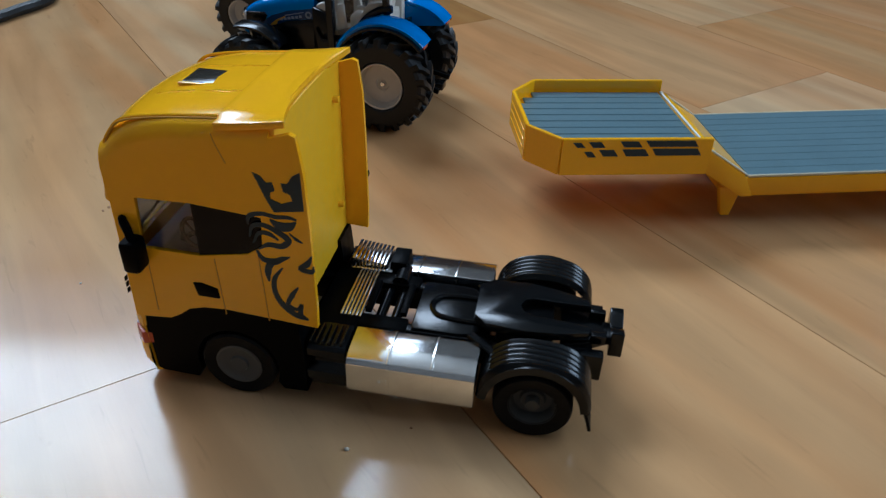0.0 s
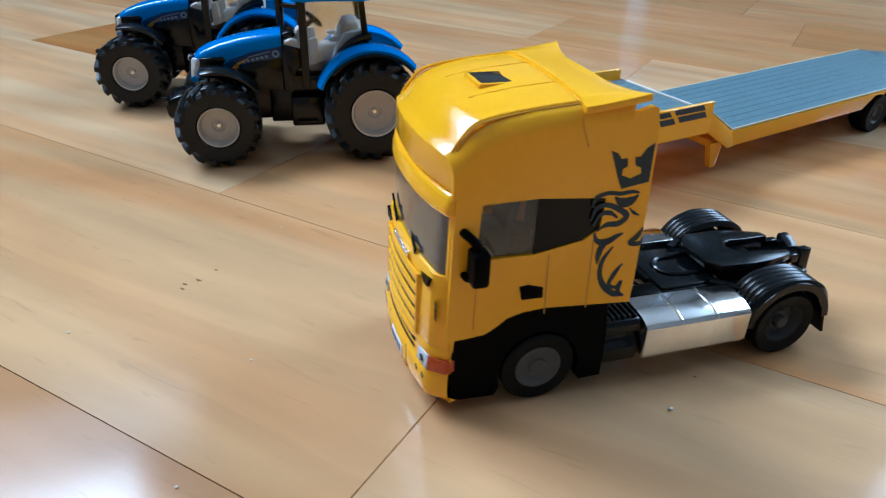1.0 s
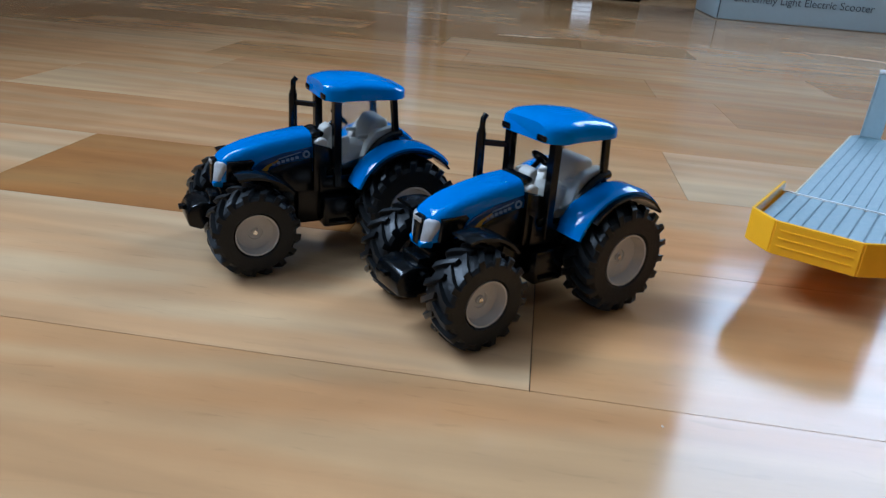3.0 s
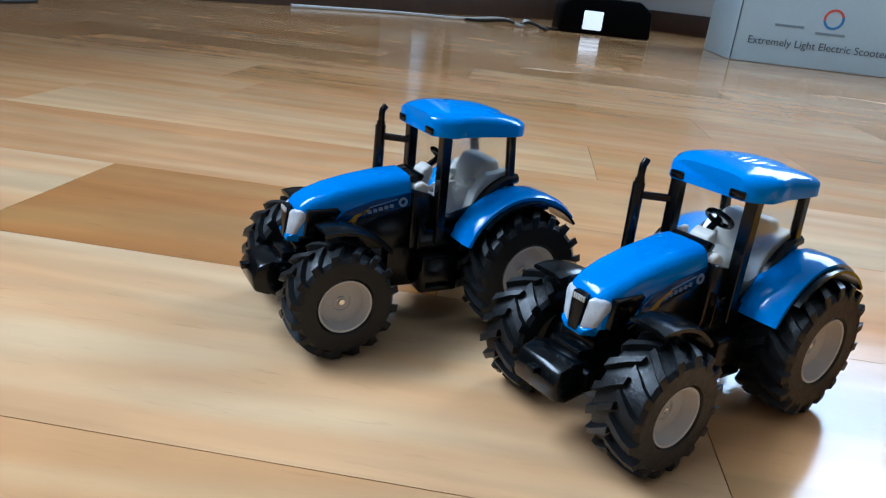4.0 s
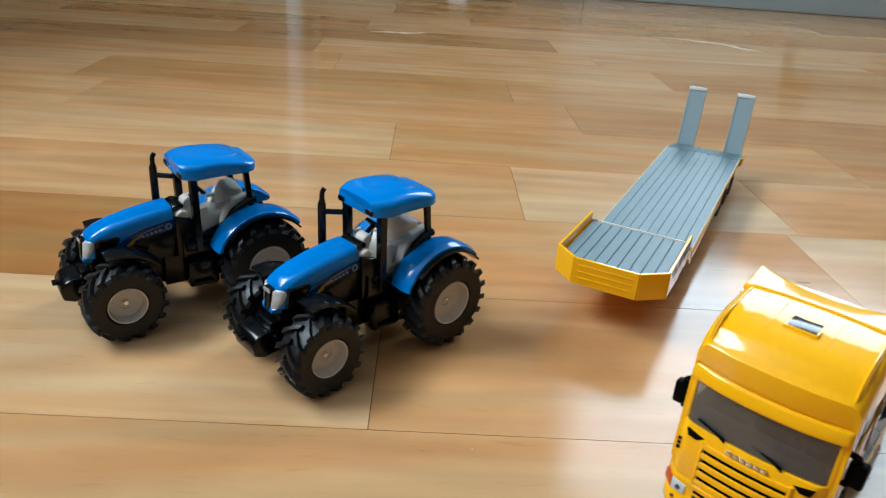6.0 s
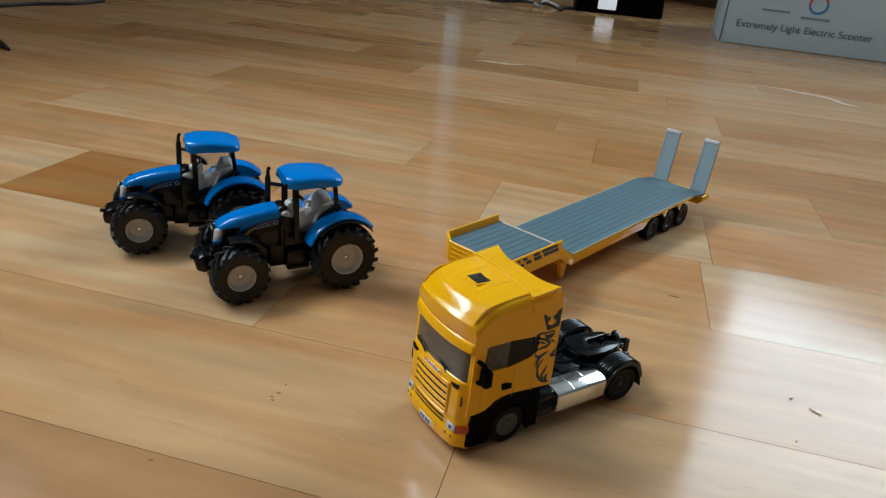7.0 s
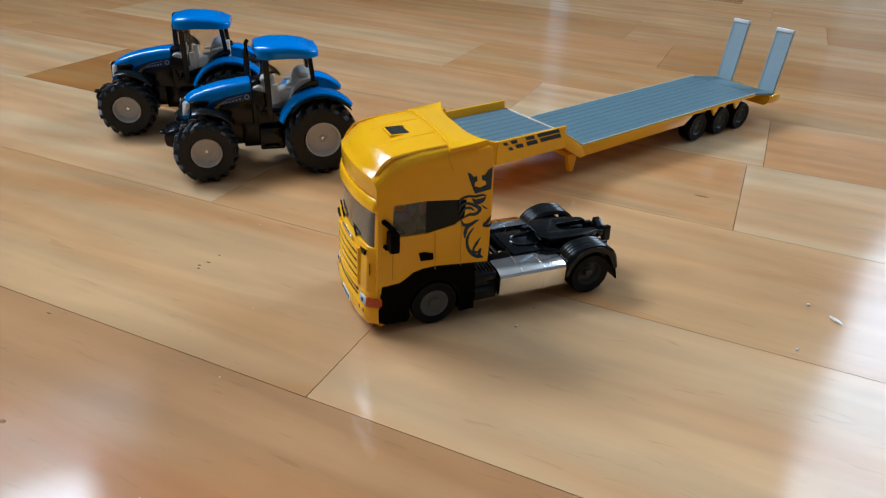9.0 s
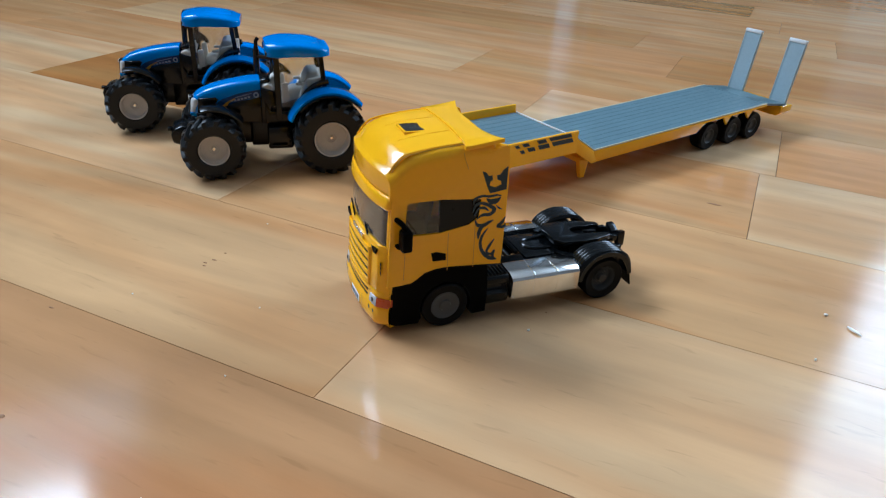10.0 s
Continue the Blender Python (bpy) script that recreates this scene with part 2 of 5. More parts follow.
def loft(rings, bm=None, closed=True, caps=True):
    b = bmesh.new()
    vs = [[b.verts.new(c) for c in ring] for ring in rings]
    n = len(rings[0])
    for r0, r1 in zip(vs, vs[1:]):
        for i in range(n if closed else n - 1):
            j = (i + 1) % n
            b.faces.new((r0[i], r0[j], r1[j], r1[i]))
    if caps and closed:
        b.faces.new(vs[0][::-1])
        b.faces.new(vs[-1])
    bmesh.ops.recalc_face_normals(b, faces=b.faces)
    return merged(bm, b)


def lathe(profile, centre, axis="y", n=32, bm=None):
    """profile: (radius, along) pairs, turned round an axis through centre."""
    rings = []
    for i in range(n):
        a = 2 * math.pi * i / n
        ring = []
        for r, w in profile:
            c, s = r * math.cos(a), r * math.sin(a)
            d = {"y": (c, w, s), "x": (w, c, s), "z": (c, s, w)}[axis]
            ring.append(tuple(centre[k] + d[k] for k in range(3)))
        rings.append(ring)
    b = bmesh.new()
    vs = [[b.verts.new(c) for c in ring] for ring in rings]
    for i in range(n):
        j = (i + 1) % n
        for k in range(len(profile) - 1):
            q = [vs[i][k], vs[i][k + 1], vs[j][k + 1], vs[j][k]]
            b.faces.new(q)
    bmesh.ops.remove_doubles(b, verts=b.verts, dist=1e-4)
    bmesh.ops.recalc_face_normals(b, faces=b.faces)
    return merged(bm, b)


def rod(a, b_, r, bm=None, n=10, r2=None):
    a, b_ = Vector(a), Vector(b_)
    d = b_ - a
    m = Matrix.Translation((a + b_) / 2) @ d.to_track_quat("Z", "Y").to_matrix().to_4x4()
    b = bmesh.new()
    bmesh.ops.create_cone(b, cap_ends=True, segments=n, radius1=r, radius2=r if r2 is None else r2, depth=d.length, matrix=m)
    return merged(bm, b)


def bar(a, b_, w, h, bm=None, bevel=0.25, up=(0, 0, 1)):
    """A square bar from a to b_: w wide, h high."""
    a, b_ = Vector(a), Vector(b_)
    x = (b_ - a).normalized()
    y = Vector(up).cross(x).normalized()
    z = x.cross(y)
    m = Matrix((x, y, z)).transposed().to_4x4()
    m.translation = a
    return box(0, (b_ - a).length, -w / 2, w / 2, -h / 2, h / 2, bevel, bm, 1, m)


def tube(points, r, bm=None, n=8):
    """A bent round tube through the points."""
    pts = [Vector(p) for p in points]
    rings = []
    for i, p in enumerate(pts):
        d = (pts[min(i + 1, len(pts) - 1)] - pts[max(i - 1, 0)]).normalized()
        u = d.cross(Vector((0.13, 0.31, 0.94))).normalized()
        v = d.cross(u)
        rings.append([tuple(p + r * (math.cos(2 * math.pi * k / n) * u + math.sin(2 * math.pi * k / n) * v)) for k in range(n)])
    return loft(rings, bm)


def spline(points, steps=6):
    """A smooth way through points (Catmull-Rom)."""
    p = [Vector(q) for q in points]
    p = [2 * p[0] - p[1], *p, 2 * p[-1] - p[-2]]
    out = []
    for i in range(1, len(p) - 2):
        for k in range(steps):
            t = k / steps
            out.append(0.5 * (2 * p[i] + (p[i + 1] - p[i - 1]) * t + (2 * p[i - 1] - 5 * p[i] + 4 * p[i + 1] - p[i + 2]) * t * t + (3 * p[i] - p[i - 1] - 3 * p[i + 1] + p[i + 2]) * t ** 3))
    out.append(p[-2])
    return out


def arc_sheet(cx, cz, r0, r1, a0, a1, y0, y1, n=14, bm=None, crown=0.0):
    """A bent sheet like a mudguard: radii r0 to r1 round (cx, cz), from angle a0 to a1 in the x-z plane."""
    rings = []
    for i in range(n + 1):
        a = radians(a0 + (a1 - a0) * i / n)
        c, s = math.cos(a), math.sin(a)
        ym, k = (y0 + y1) / 2, r1 + crown
        rings.append([(cx + r0 * c, y0, cz + r0 * s), (cx + r0 * c, y1, cz + r0 * s), (cx + r1 * c, y1, cz + r1 * s),
                      (cx + k * c, ym + (y1 - ym) * 0.6, cz + k * s), (cx + k * c, ym + (y0 - ym) * 0.6, cz + k * s), (cx + r1 * c, y0, cz + r1 * s)])
    return loft(rings, bm)

# ---- room ----
T = 0.12


def wall(name, pieces, label, mat=DIMWALL):
    bm = bmesh.new()
    for p in pieces:
        box(*p, 0.0, bm)
    return part(name, bm, mat, None, label, smooth=0, unit=1.0, kind="structure")


def pierced(a0, a1, openings, z1, at):
    """Boxes of a wall from a0 to a1 round its openings (in order along it)."""
    out, last = [], a0
    for o0, o1, z0, zt in openings:
        out += [at(last, o0, -0.02, z1), at(o0, o1, -0.02, z0), at(o0, o1, zt, z1)]
        last = o1
    return out + [at(last, a1, -0.02, z1)]


wall("wall_north", pierced(WALL_W - T, WALL_E + T, [OPEN_N, OPEN_SLIT], CEIL, lambda a, b, z0, z1: (a, b, WALL_N, WALL_N + T, z0, z1)), "unseen room wall with a window, toned dark against bounce light")
wall("wall_east", pierced(WALL_S, WALL_N, [OPEN_E], CEIL, lambda a, b, z0, z1: (WALL_E, WALL_E + T, a, b, z0, z1)), "unseen room wall with a wide window, toned lighter for floor reflections", EASTWALL)
wall("wall_south", [(WALL_W - T, WALL_E + T, WALL_S - T, WALL_S, -0.02, CEIL)], "unseen closed room wall, toned dark against bounce light", DIMWALL_SW)
wall("wall_west", [(WALL_W - T, WALL_W, WALL_S, WALL_N, -0.02, CEIL)], "unseen closed room wall, toned dark against bounce light", DIMWALL_SW)
part("ceiling", box(WALL_W - T, WALL_E + T, WALL_S - T, WALL_N + T, CEIL, CEIL + 0.1, 0), CEILDIM, None, "plain unseen ceiling, toned dark against bounce light", smooth=0, unit=1.0, kind="structure")
for nm, ex in (("baseboard", (1.30, WALL_E, WALL_N - 0.014, WALL_N - 0.001, 0.0, 0.07)), ("baseboard", (WALL_E - 0.014, WALL_E - 0.001, WALL_S, WALL_N - 0.016, 0.0, 0.07))):
    part(nm, box(*ex, 0.003), DARKWOOD, None, "dark brown wooden baseboard along the wall", unit=1.0, kind="structure")


# Low dark band with an unseen upper part added to darken the floor's reflections.
part("dark_reflection_panel", box(WALL_W, 1.298, WALL_N - 0.022, WALL_N - 0.001, 0.0, 0.78, 0.003), DARKWOOD, None, "dark brown band at the wall's foot, made tall to darken floor reflections", unit=1.0, kind="structure")


def window(name, x0, x1, z0, z1, place, label, bars=1, sill=0.0, glass=CLEAR):
    """A framed window in its opening: frame, mullions and panes. Built in the x-z plane, then placed."""
    w = new(name)
    w.matrix_basis = place
    tagged(w, label, kind="structure")
    f = 0.05 if x1 - x0 > 0.3 else 0.012
    bm = bmesh.new()
    for b in ((x0, x0 + f, z0, z1), (x1 - f, x1, z0, z1), (x0 + f, x1 - f, z0, z0 + f), (x0 + f, x1 - f, z1 - f, z1)):
        box(b[0], b[1], -0.03, 0.03, b[2], b[3], 0.004, bm)
    for k in range(1, bars):
        xm = x0 + (x1 - x0) * k / bars
        box(xm - 0.04, xm + 0.04, -0.03, 0.03, z0 + f, z1 - f, 0.004, bm)
    part("window_frame", bm, WHITEPVC, w, unit=1.0)
    # Unseen deep sill, added to block window light from the floor beneath.
    if sill:
        part("shading_sill", box(x0 - 0.05, x1 + 0.05, -sill - 0.06, -0.06, z0 - 0.035, z0 - 0.003, 0.006), WHITEPVC, w, unit=1.0)
    p = part("pane", box(x0 + f, x1 - f, -0.004, 0.004, z0 + f, z1 - f, 0), glass, w, "glass pane", smooth=0, unit=1.0)
    p.visible_shadow = False
    return w


window("window_1", OPEN_E[0], OPEN_E[1], OPEN_E[2], OPEN_E[3], pose(WALL_E + 0.06, 0, 0, 0, 0, 90), "wide white-framed window that lights the floor", 2)
window("window_2", OPEN_N[0], OPEN_N[1], OPEN_N[2], OPEN_N[3], pose(0, WALL_N + 0.06, 0), "wide white-framed window above the added dark panel", 2, 0.46)
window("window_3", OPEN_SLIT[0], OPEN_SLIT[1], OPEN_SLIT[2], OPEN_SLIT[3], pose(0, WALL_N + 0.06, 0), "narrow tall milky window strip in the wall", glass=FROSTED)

# ---- wheels ----


def road_tyre(r, w, rim):
    """A plain truck tyre with rounded shoulders and two grooves, lying round the y axis."""
    h = w / 2
    return lathe([(rim, -h * 0.86), (r * 0.93, -h), (r * 0.985, -h * 0.86), (r, -h * 0.6), (r, -h * 0.32), (r * 0.965, -h * 0.28), (r * 0.965, -h * 0.2), (r, -h * 0.16),
                  (r, h * 0.16), (r * 0.965, h * 0.2), (r * 0.965, h * 0.28), (r, h * 0.32), (r, h * 0.6), (r * 0.985, h * 0.86), (r * 0.93, h), (rim, h * 0.86)], (0, 0, 0), n=40)


def lugged_tyre(r, w, rim, lugs):
    """A farm tyre: a carcass with slanting lugs in two staggered rows, round the y axis."""
    h, c = w / 2, r * 0.895
    bm = lathe([(rim, -h * 0.80), (rim * 1.12, -h * 0.97), (c * 0.90, -h), (c * 0.97, -h * 0.86), (c, -h * 0.5), (c * 1.01, 0), (c, h * 0.5), (c * 0.97, h * 0.86), (c * 0.90, h),
                (rim * 1.12, h * 0.97), (rim, h * 0.80)], (0, 0, 0), n=48)
    step = 2 * math.pi / lugs
    body = len(bm.verts)
    for side in (-1, 1):
        for k in range(lugs):
            a0 = (k + (0.5 if side > 0 else 0)) * step
            rings = []
            for u, lead, half, top, low in ((0.0, 0.42, 0.17, 0.995, 0.88), (0.35, 0.24, 0.17, 0.998, 0.88), (0.72, 0.02, 0.19, 0.992, 0.86), (0.98, -0.10, 0.21, 0.965, 0.82), (1.05, -0.14, 0.17, 0.86, 0.77)):
                y = side * h * (u - 0.03)
                am, hw = a0 + lead * step * 1.5, half * step
                ring = []
                for rr, dw in ((low, 1.25), (top, 0.85), (top, -0.85), (low, -1.25)):
                    a = am + dw * hw
                    ring.append((r * rr * math.cos(a), y, r * rr * math.sin(a)))
                rings.append(ring)
            first = len(bm.verts)
            loft(rings, bm)
            bm.verts.ensure_lookup_table()
            foot = bm.verts[first]
            near = min((bm.verts[i] for i in range(body)), key=lambda v: (v.co - foot.co).length_squared)
            bm.edges.new((foot, near))
    return bm


# ---- truck ----
YTH = 21.8   # half width of the cab
FX = 2.7     # how far the front bulges past its plane


def front_x(y, z=20.0):
    """How far forward the front face stands at y: bowed in plan."""
    t = abs(y)
    return FX - 1.7 * (t / 19.0) ** 2 - 0.55 * max(0.0, t - 18.0) ** 1.5


def visor_x(y):
    """How far forward the visor stands at y: its ends sweep back more than the front does."""
    return 2.6 - 3.4 * (abs(y) / YTH) ** 2.4


def swept(z0, z1, x_shift0, x_shift1, thick, ys, bm=None, face=front_x):
    """A bowed upright sheet across the front, between two heights."""
    b = bmesh.new()
    n = 30
    rows = []
    for i in range(n + 1):
        y = ys[0] + (ys[1] - ys[0]) * i / n
        f = face(y)
        rows.append([b.verts.new(c) for c in ((f + x_shift0, y, z0), (f + x_shift1, y, z1), (f + x_shift1 - thick, y, z1), (f + x_shift0 - thick, y, z0))])
    for r0, r1 in zip(rows, rows[1:]):
        for k in range(4):
            b.faces.new((r0[k], r0[(k + 1) % 4], r1[(k + 1) % 4], r1[k]))
    b.faces.new(rows[0][::-1])
    b.faces.new(rows[-1])
    bmesh.ops.recalc_face_normals(b, faces=b.faces)
    return merged(bm, b)


def ribbon(points, widths, y, bm=None, steps=5, thick=0.12):
    """A painted stroke on the cab's side (the plane y), of changing width, through x-z points."""
    s = 1 if y > 0 else -1
    way = spline([(p[0], p[1], 0) for p in points], steps)
    m = len(way)
    rings = []
    for i, p in enumerate(way):
        d = (way[min(i + 1, m - 1)] - way[max(i - 1, 0)]).normalized()
        nrm = Vector((-d.y, d.x, 0))
        f = i / (m - 1) * (len(widths) - 1)
        k = min(int(f), len(widths) - 2)
        w = widths[k] + (widths[k + 1] - widths[k]) * (f - k)
        a, c = p + nrm * w / 2, p - nrm * w / 2
        rings.append([(a.x, y, a.y), (c.x, y, c.y), (c.x, y + s * thick, c.y), (a.x, y + s * thick, a.y)])
    return loft(rings, bm)


def build_truck():
    tk = thing("toy_truck", "yellow toy truck tractor with black chassis and chrome tanks", "toy truck", 0.0268, 0.0422, 0, 170.6)

    # cab sides: a sheet with a window opening, from strips round it
    for s in (1, -1):
        y0, y1 = s * (YTH - 1.3), s * YTH
        bm = bmesh.new()
        outline = [(-1.8, 20.6), (-6, 20.8), (-10.4, 21.2), (-12.8, 22.6), (-15.4, 24.6), (-19, 25.6), (-24, 25.9), (-45, 24.2), (-45.2, 30), (-45.0, 50), (-44.6, 62), (-43.6, 69.4), (-42.4, 69.9), (-38.2, 68.6), (-38.2, 53.5), (-2.4, 53.5)]
        hole = [(-7.2, 39.8), (-20, 39.6), (-31, 41.6), (-34.5, 44.0), (-35, 51.0), (-20, 52.4), (-8.0, 52.2)]
        b = bmesh.new()
        ov = [b.verts.new((p[0], y1, p[1])) for p in outline]
        hv = [b.verts.new((p[0], y1, p[1])) for p in hole]
        edges = [b.edges.new((v[i], v[(i + 1) % len(v)])) for v in (ov, hv) for i in range(len(v))]
        bmesh.ops.triangle_fill(b, use_beauty=True, use_dissolve=False, edges=edges)
        hx0, hx1 = -35.0, -7.2
        kill = [f for f in b.faces if hx0 < f.calc_center_median().x < hx1 and all(v in hv for v in f.verts)]
        bmesh.ops.delete(b, geom=kill, context="FACES")
        g = bmesh.ops.extrude_face_region(b, geom=list(b.faces))
        bmesh.ops.translate(b, verts=[v for v in g["geom"] if isinstance(v, bmesh.types.BMVert)], vec=(0, y0 - y1, 0))
        bmesh.ops.recalc_face_normals(b, faces=b.faces)
        merged(bm, b)
        side = part("side_panel", bm, YELLOW, tk, smooth=25)
        # door joint, raised belt line, handle
        bm = bmesh.new()
        for a, c in (((-7.6, 23), (-7.9, 39)), ((-24, 24.5), (-23.4, 39.4)), ((-34, 24.4), (-33.4, 41.6))):
            bar((a[0], y1, a[1]), (c[0], y1, c[1]), 0.2, 0.22, bm, 0)
        part("door_joint", bm, JOINT, side, "fine moulded door joints")
        part("door_handle", prism([(-23.2, 28.8), (-23.0, 31.4), (-19.4, 32.5), (-17.4, 32.3), (-18.2, 28.9)], y1 - s * 0.3, y1 + s * 0.3, bevel=0.25), BLACK, side, "black recessed door handle")
        g = prism([(-7.0, 39.7), (-20, 39.5), (-20, 52.5), (-7.8, 52.3)], s * (YTH - 1.0), s * (YTH - 0.5))
        part("side_window", g, DARKGLASS, side, "smoked transparent side window")
        g = prism([(-20.0, 39.6), (-31, 41.6), (-34.5, 44.0), (-35, 51.0), (-20, 52.2)], s * (YTH - 1.0), s * (YTH - 0.35))
        part("rear_window", g, BLACKGLASS, side, "black rear part of the side window")
        # dark emblem: a crown over curling strokes
        bm = bmesh.new()
        yd = y1
        prism([(-34.7, 61.3), (-36.4, 60.7), (-37.6, 59.3), (-39.0, 59.5), (-39.4, 57.7), (-38.3, 57.2), (-38.2, 55.8), (-40.7, 54.9), (-43.3, 55.8), (-42.9, 57.2), (-41.4, 57.7), (-41.0, 59.5), (-42.4, 59.5), (-43.7, 61.3), (-45.5, 62.3), (-45.7, 53.8), (-38.7, 52.8), (-37.2, 55.6)], yd, yd + s * 0.12, bm=bm)
        ribbon([(-32.1, 49.2), (-32.6, 51.2), (-35.6, 52.1), (-38.9, 51.7), (-41.8, 51.9), (-43.8, 51.5)], [0.4, 1.1, 0.9, 0.9, 0.8, 0.4], yd, bm)
        ribbon([(-37.5, 51.0), (-39.6, 49.6), (-42.0, 49.8), (-43.6, 51.0)], [0.4, 2.2, 2.0, 0.4], yd, bm)
        ribbon([(-32.1, 46.2), (-33.1, 48.9), (-35.9, 49.4), (-39.3, 48.0), (-41.4, 46.4), (-39.6, 44.8), (-36.4, 44.8), (-33.9, 43.4)], [0.4, 1.0, 1.1, 1.3, 1.6, 1.3, 1.1, 0.3], yd, bm)
        ribbon([(-32.8, 44.8), (-34.4, 47.3), (-36.9, 47.5), (-39.0, 46.2)], [0.4, 0.9, 1.1, 0.4], yd, bm)
        ribbon([(-33.4, 43.2), (-34.6, 41.1), (-37.4, 40.7), (-39.4, 41.6), (-41.3, 42.3)], [0.5, 1.2, 1.6, 1.2, 0.3], yd, bm)
        ribbon([(-38.5, 41.1), (-36.2, 39.7), (-35.5, 37.7), (-35.5, 35.4)], [0.4, 1.7, 1.6, 0.4], yd, bm)
        ribbon([(-39.2, 39.3), (-36.9, 36.1), (-36.8, 32.4), (-38.6, 29.2), (-41.5, 27.1), (-44.5, 26.2)], [0.4, 1.2, 1.3, 1.5, 1.5, 0.4], yd, bm)
        ribbon([(-42.6, 34.7), (-40.9, 32.4), (-39.7, 29.8), (-41.8, 28.7), (-43.1, 30.1), (-42.6, 27.5), (-44.5, 26.2)], [0.4, 1.3, 1.0, 0.8, 0.8, 1.4, 0.5], yd, bm)
        ribbon([(-46.6, 43.2), (-45.4, 41.1), (-43.5, 39.7), (-46.3, 39.3), (-46.9, 40.7)], [0.3, 1.5, 1.0, 1.2, 0.3], yd, bm)
        ribbon([(-41.7, 48.2), (-43.3, 46.9), (-44.8, 46.2)], [0.2, 0.7, 0.2], yd, bm)
        for v in bm.verts:
            v.co.x = -32.0 + (v.co.x + 32.0) * 0.89
        part("emblem", bm, DECAL, side, "dark blue-black crowned swirl emblem", smooth=0)

    # roof hood: rounded sections from the visor back
    roof_st = ((1.0, 54.6, 20.6), (1.6, 56.0, 21.2), (1.5, 61.7, 21.6), (1.1, 62.1, 21.6), (0.3, 62.5, 21.7), (-0.9, 63.6, 21.8), (-2.2, 65.3, 21.8), (-4.0, 66.6, 21.8), (-6.4, 67.7, 21.8), (-10.6, 68.8, 21.8), (-18, 69.9, 21.8), (-28, 70.7, 21.8), (-38.2, 70.9, 21.8))
    shoulder = 3.9

    def roof_ring(x, zt, hw):
        low = 53.5
        r = min(shoulder, (zt - low) * 0.8)
        bow = 3.4 if x > -5 else 3.4 * max(0, 1 - (-5 - x) / 12)
        ring = [(hw, low)]
        for k in range(29):
            a = math.pi * k / 28
            c, sn = math.cos(a), math.sin(a)
            ring.append(((hw - r) * (1 if c > 0.02 else -1 if c < -0.02 else 0) + r * c, zt - r + r * sn))
            if k == 13 or k == 14:
                for f in ((0.66, 0.33) if k == 13 else (-0.33, -0.66)):
                    ring.append(((hw - r) * f, zt))
        ring.append((-hw, low))
        return [(x - bow * (abs(y) / hw) ** 2.4, y, z + (0.9 * (1 - (y / hw) ** 2) if z > zt - r * 0.3 else 0) * min(1, (zt - low) / 14)) for y, z in ring]

    def roof_z(x, y):
        """Height of the roof's skin behind its front."""
        for (x0, z0, h0), (x1, z1, h1) in zip(roof_st, roof_st[1:]):
            if x1 <= x <= x0:
                break
        f = (x - x0) / (x1 - x0)
        zt, t = z0 + (z1 - z0) * f, abs(y)
        d = max(0.0, t - (21.8 - shoulder))
        return zt - shoulder + math.sqrt(max(0.0, shoulder ** 2 - d * d)) + 0.9 * (1 - (y / 21.8) ** 2)

    roof = part("roof", loft([roof_ring(*q) for q in roof_st]), YELLOW, tk, "yellow rounded high roof with moulded rim", smooth=42)
    for s in (1, -1):   # raised ridge along the roof's edge, with a fine groove outside it
        for out, rad, mat in ((0.0, 0.38, YELLOW), (0.6, 0.22, JOINT)):
            y = 18.8 + out
            drop = 0.35 * out
            way = spline([(-1.7 - out, s * (y - 0.3), 54.8), (-1.9 - out, s * y, 59), (-2.4 - out, s * y, 62.6), (-4.4 - drop, s * y, 65.6 - drop), (-6.8, s * y, roof_z(-6.8, y) - 0.1), (-10.5, s * y, roof_z(-10.5, y)), (-16, s * y, roof_z(-16, y)), (-22, s * y, roof_z(-22, y)), (-27.6, s * y, roof_z(-27.6, y))], 5)
            part("roof_rim", tube(way, rad), mat, roof)
    hx = -16.6
    zc = roof_z(hx, 0)
    hatch = part("roof_hatch", box(hx - 4.4, hx + 4.4, -4.6, 4.6, zc - 1.2, zc + 0.2, 0.2), YELLOW, roof, "pale flush hatch frame")
    part("hatch_pane", box(hx - 3.7, hx + 3.7, -3.9, 3.9, zc - 0.4, zc + 0.3, 0.1), HATCH, hatch, "dark grey hatch pane")
    for y in (7.6, -7.6):
        part("roof_seam", tube([(x, y, roof_z(x, y)) for x in (-9, -14, -20, -28)], 0.13), YELLOW, roof)

    # air deflector: a square-edged sheet that steps up from the roof and sweeps back at its corners
    rings = []
    n = 28
    for i in range(n + 1):
        t = -1 + 2 * i / n
        y = t * (YTH - 0.1)
        xr = -38.4 - 4.0 * abs(t) ** 2.6
        rise = 71.5 + 1.0 * abs(t) ** 4
        top, low = [], []
        for k in range(9):
            u = k / 8
            x = -28.2 + 0.6 * abs(t) ** 3 + (xr + 28.2) * u
            base = max(roof_z(max(x, -38.1), y) + 0.55, 70.6 + 0.9 * (1 - t * t))
            z = base + (rise - base) * u ** 1.3
            top.append((x, y, z))
            low.append((x, y, z - 1.5))
        rings.append(top + low[::-1])
    part("air_deflector", softened(loft(rings), 0.18), YELLOW, tk, "yellow roof deflector with swept corners", smooth=40)
    for s in (1, -1):
        part("side_seam", tube([(-27.0, s * (YTH + 0.05), 68.6), (-27.6, s * (YTH + 0.05), 66.4), (-29.2, s * (YTH + 0.05), 62.5)], 0.1), JOINT, roof)
    part("visor", softened(swept(49.8, 54.8, 0.0, -1.0, 3.4, (-21.6, 21.6), face=visor_x), 1.3, 4), YELLOW, tk, "yellow visor lip over the windscreen")
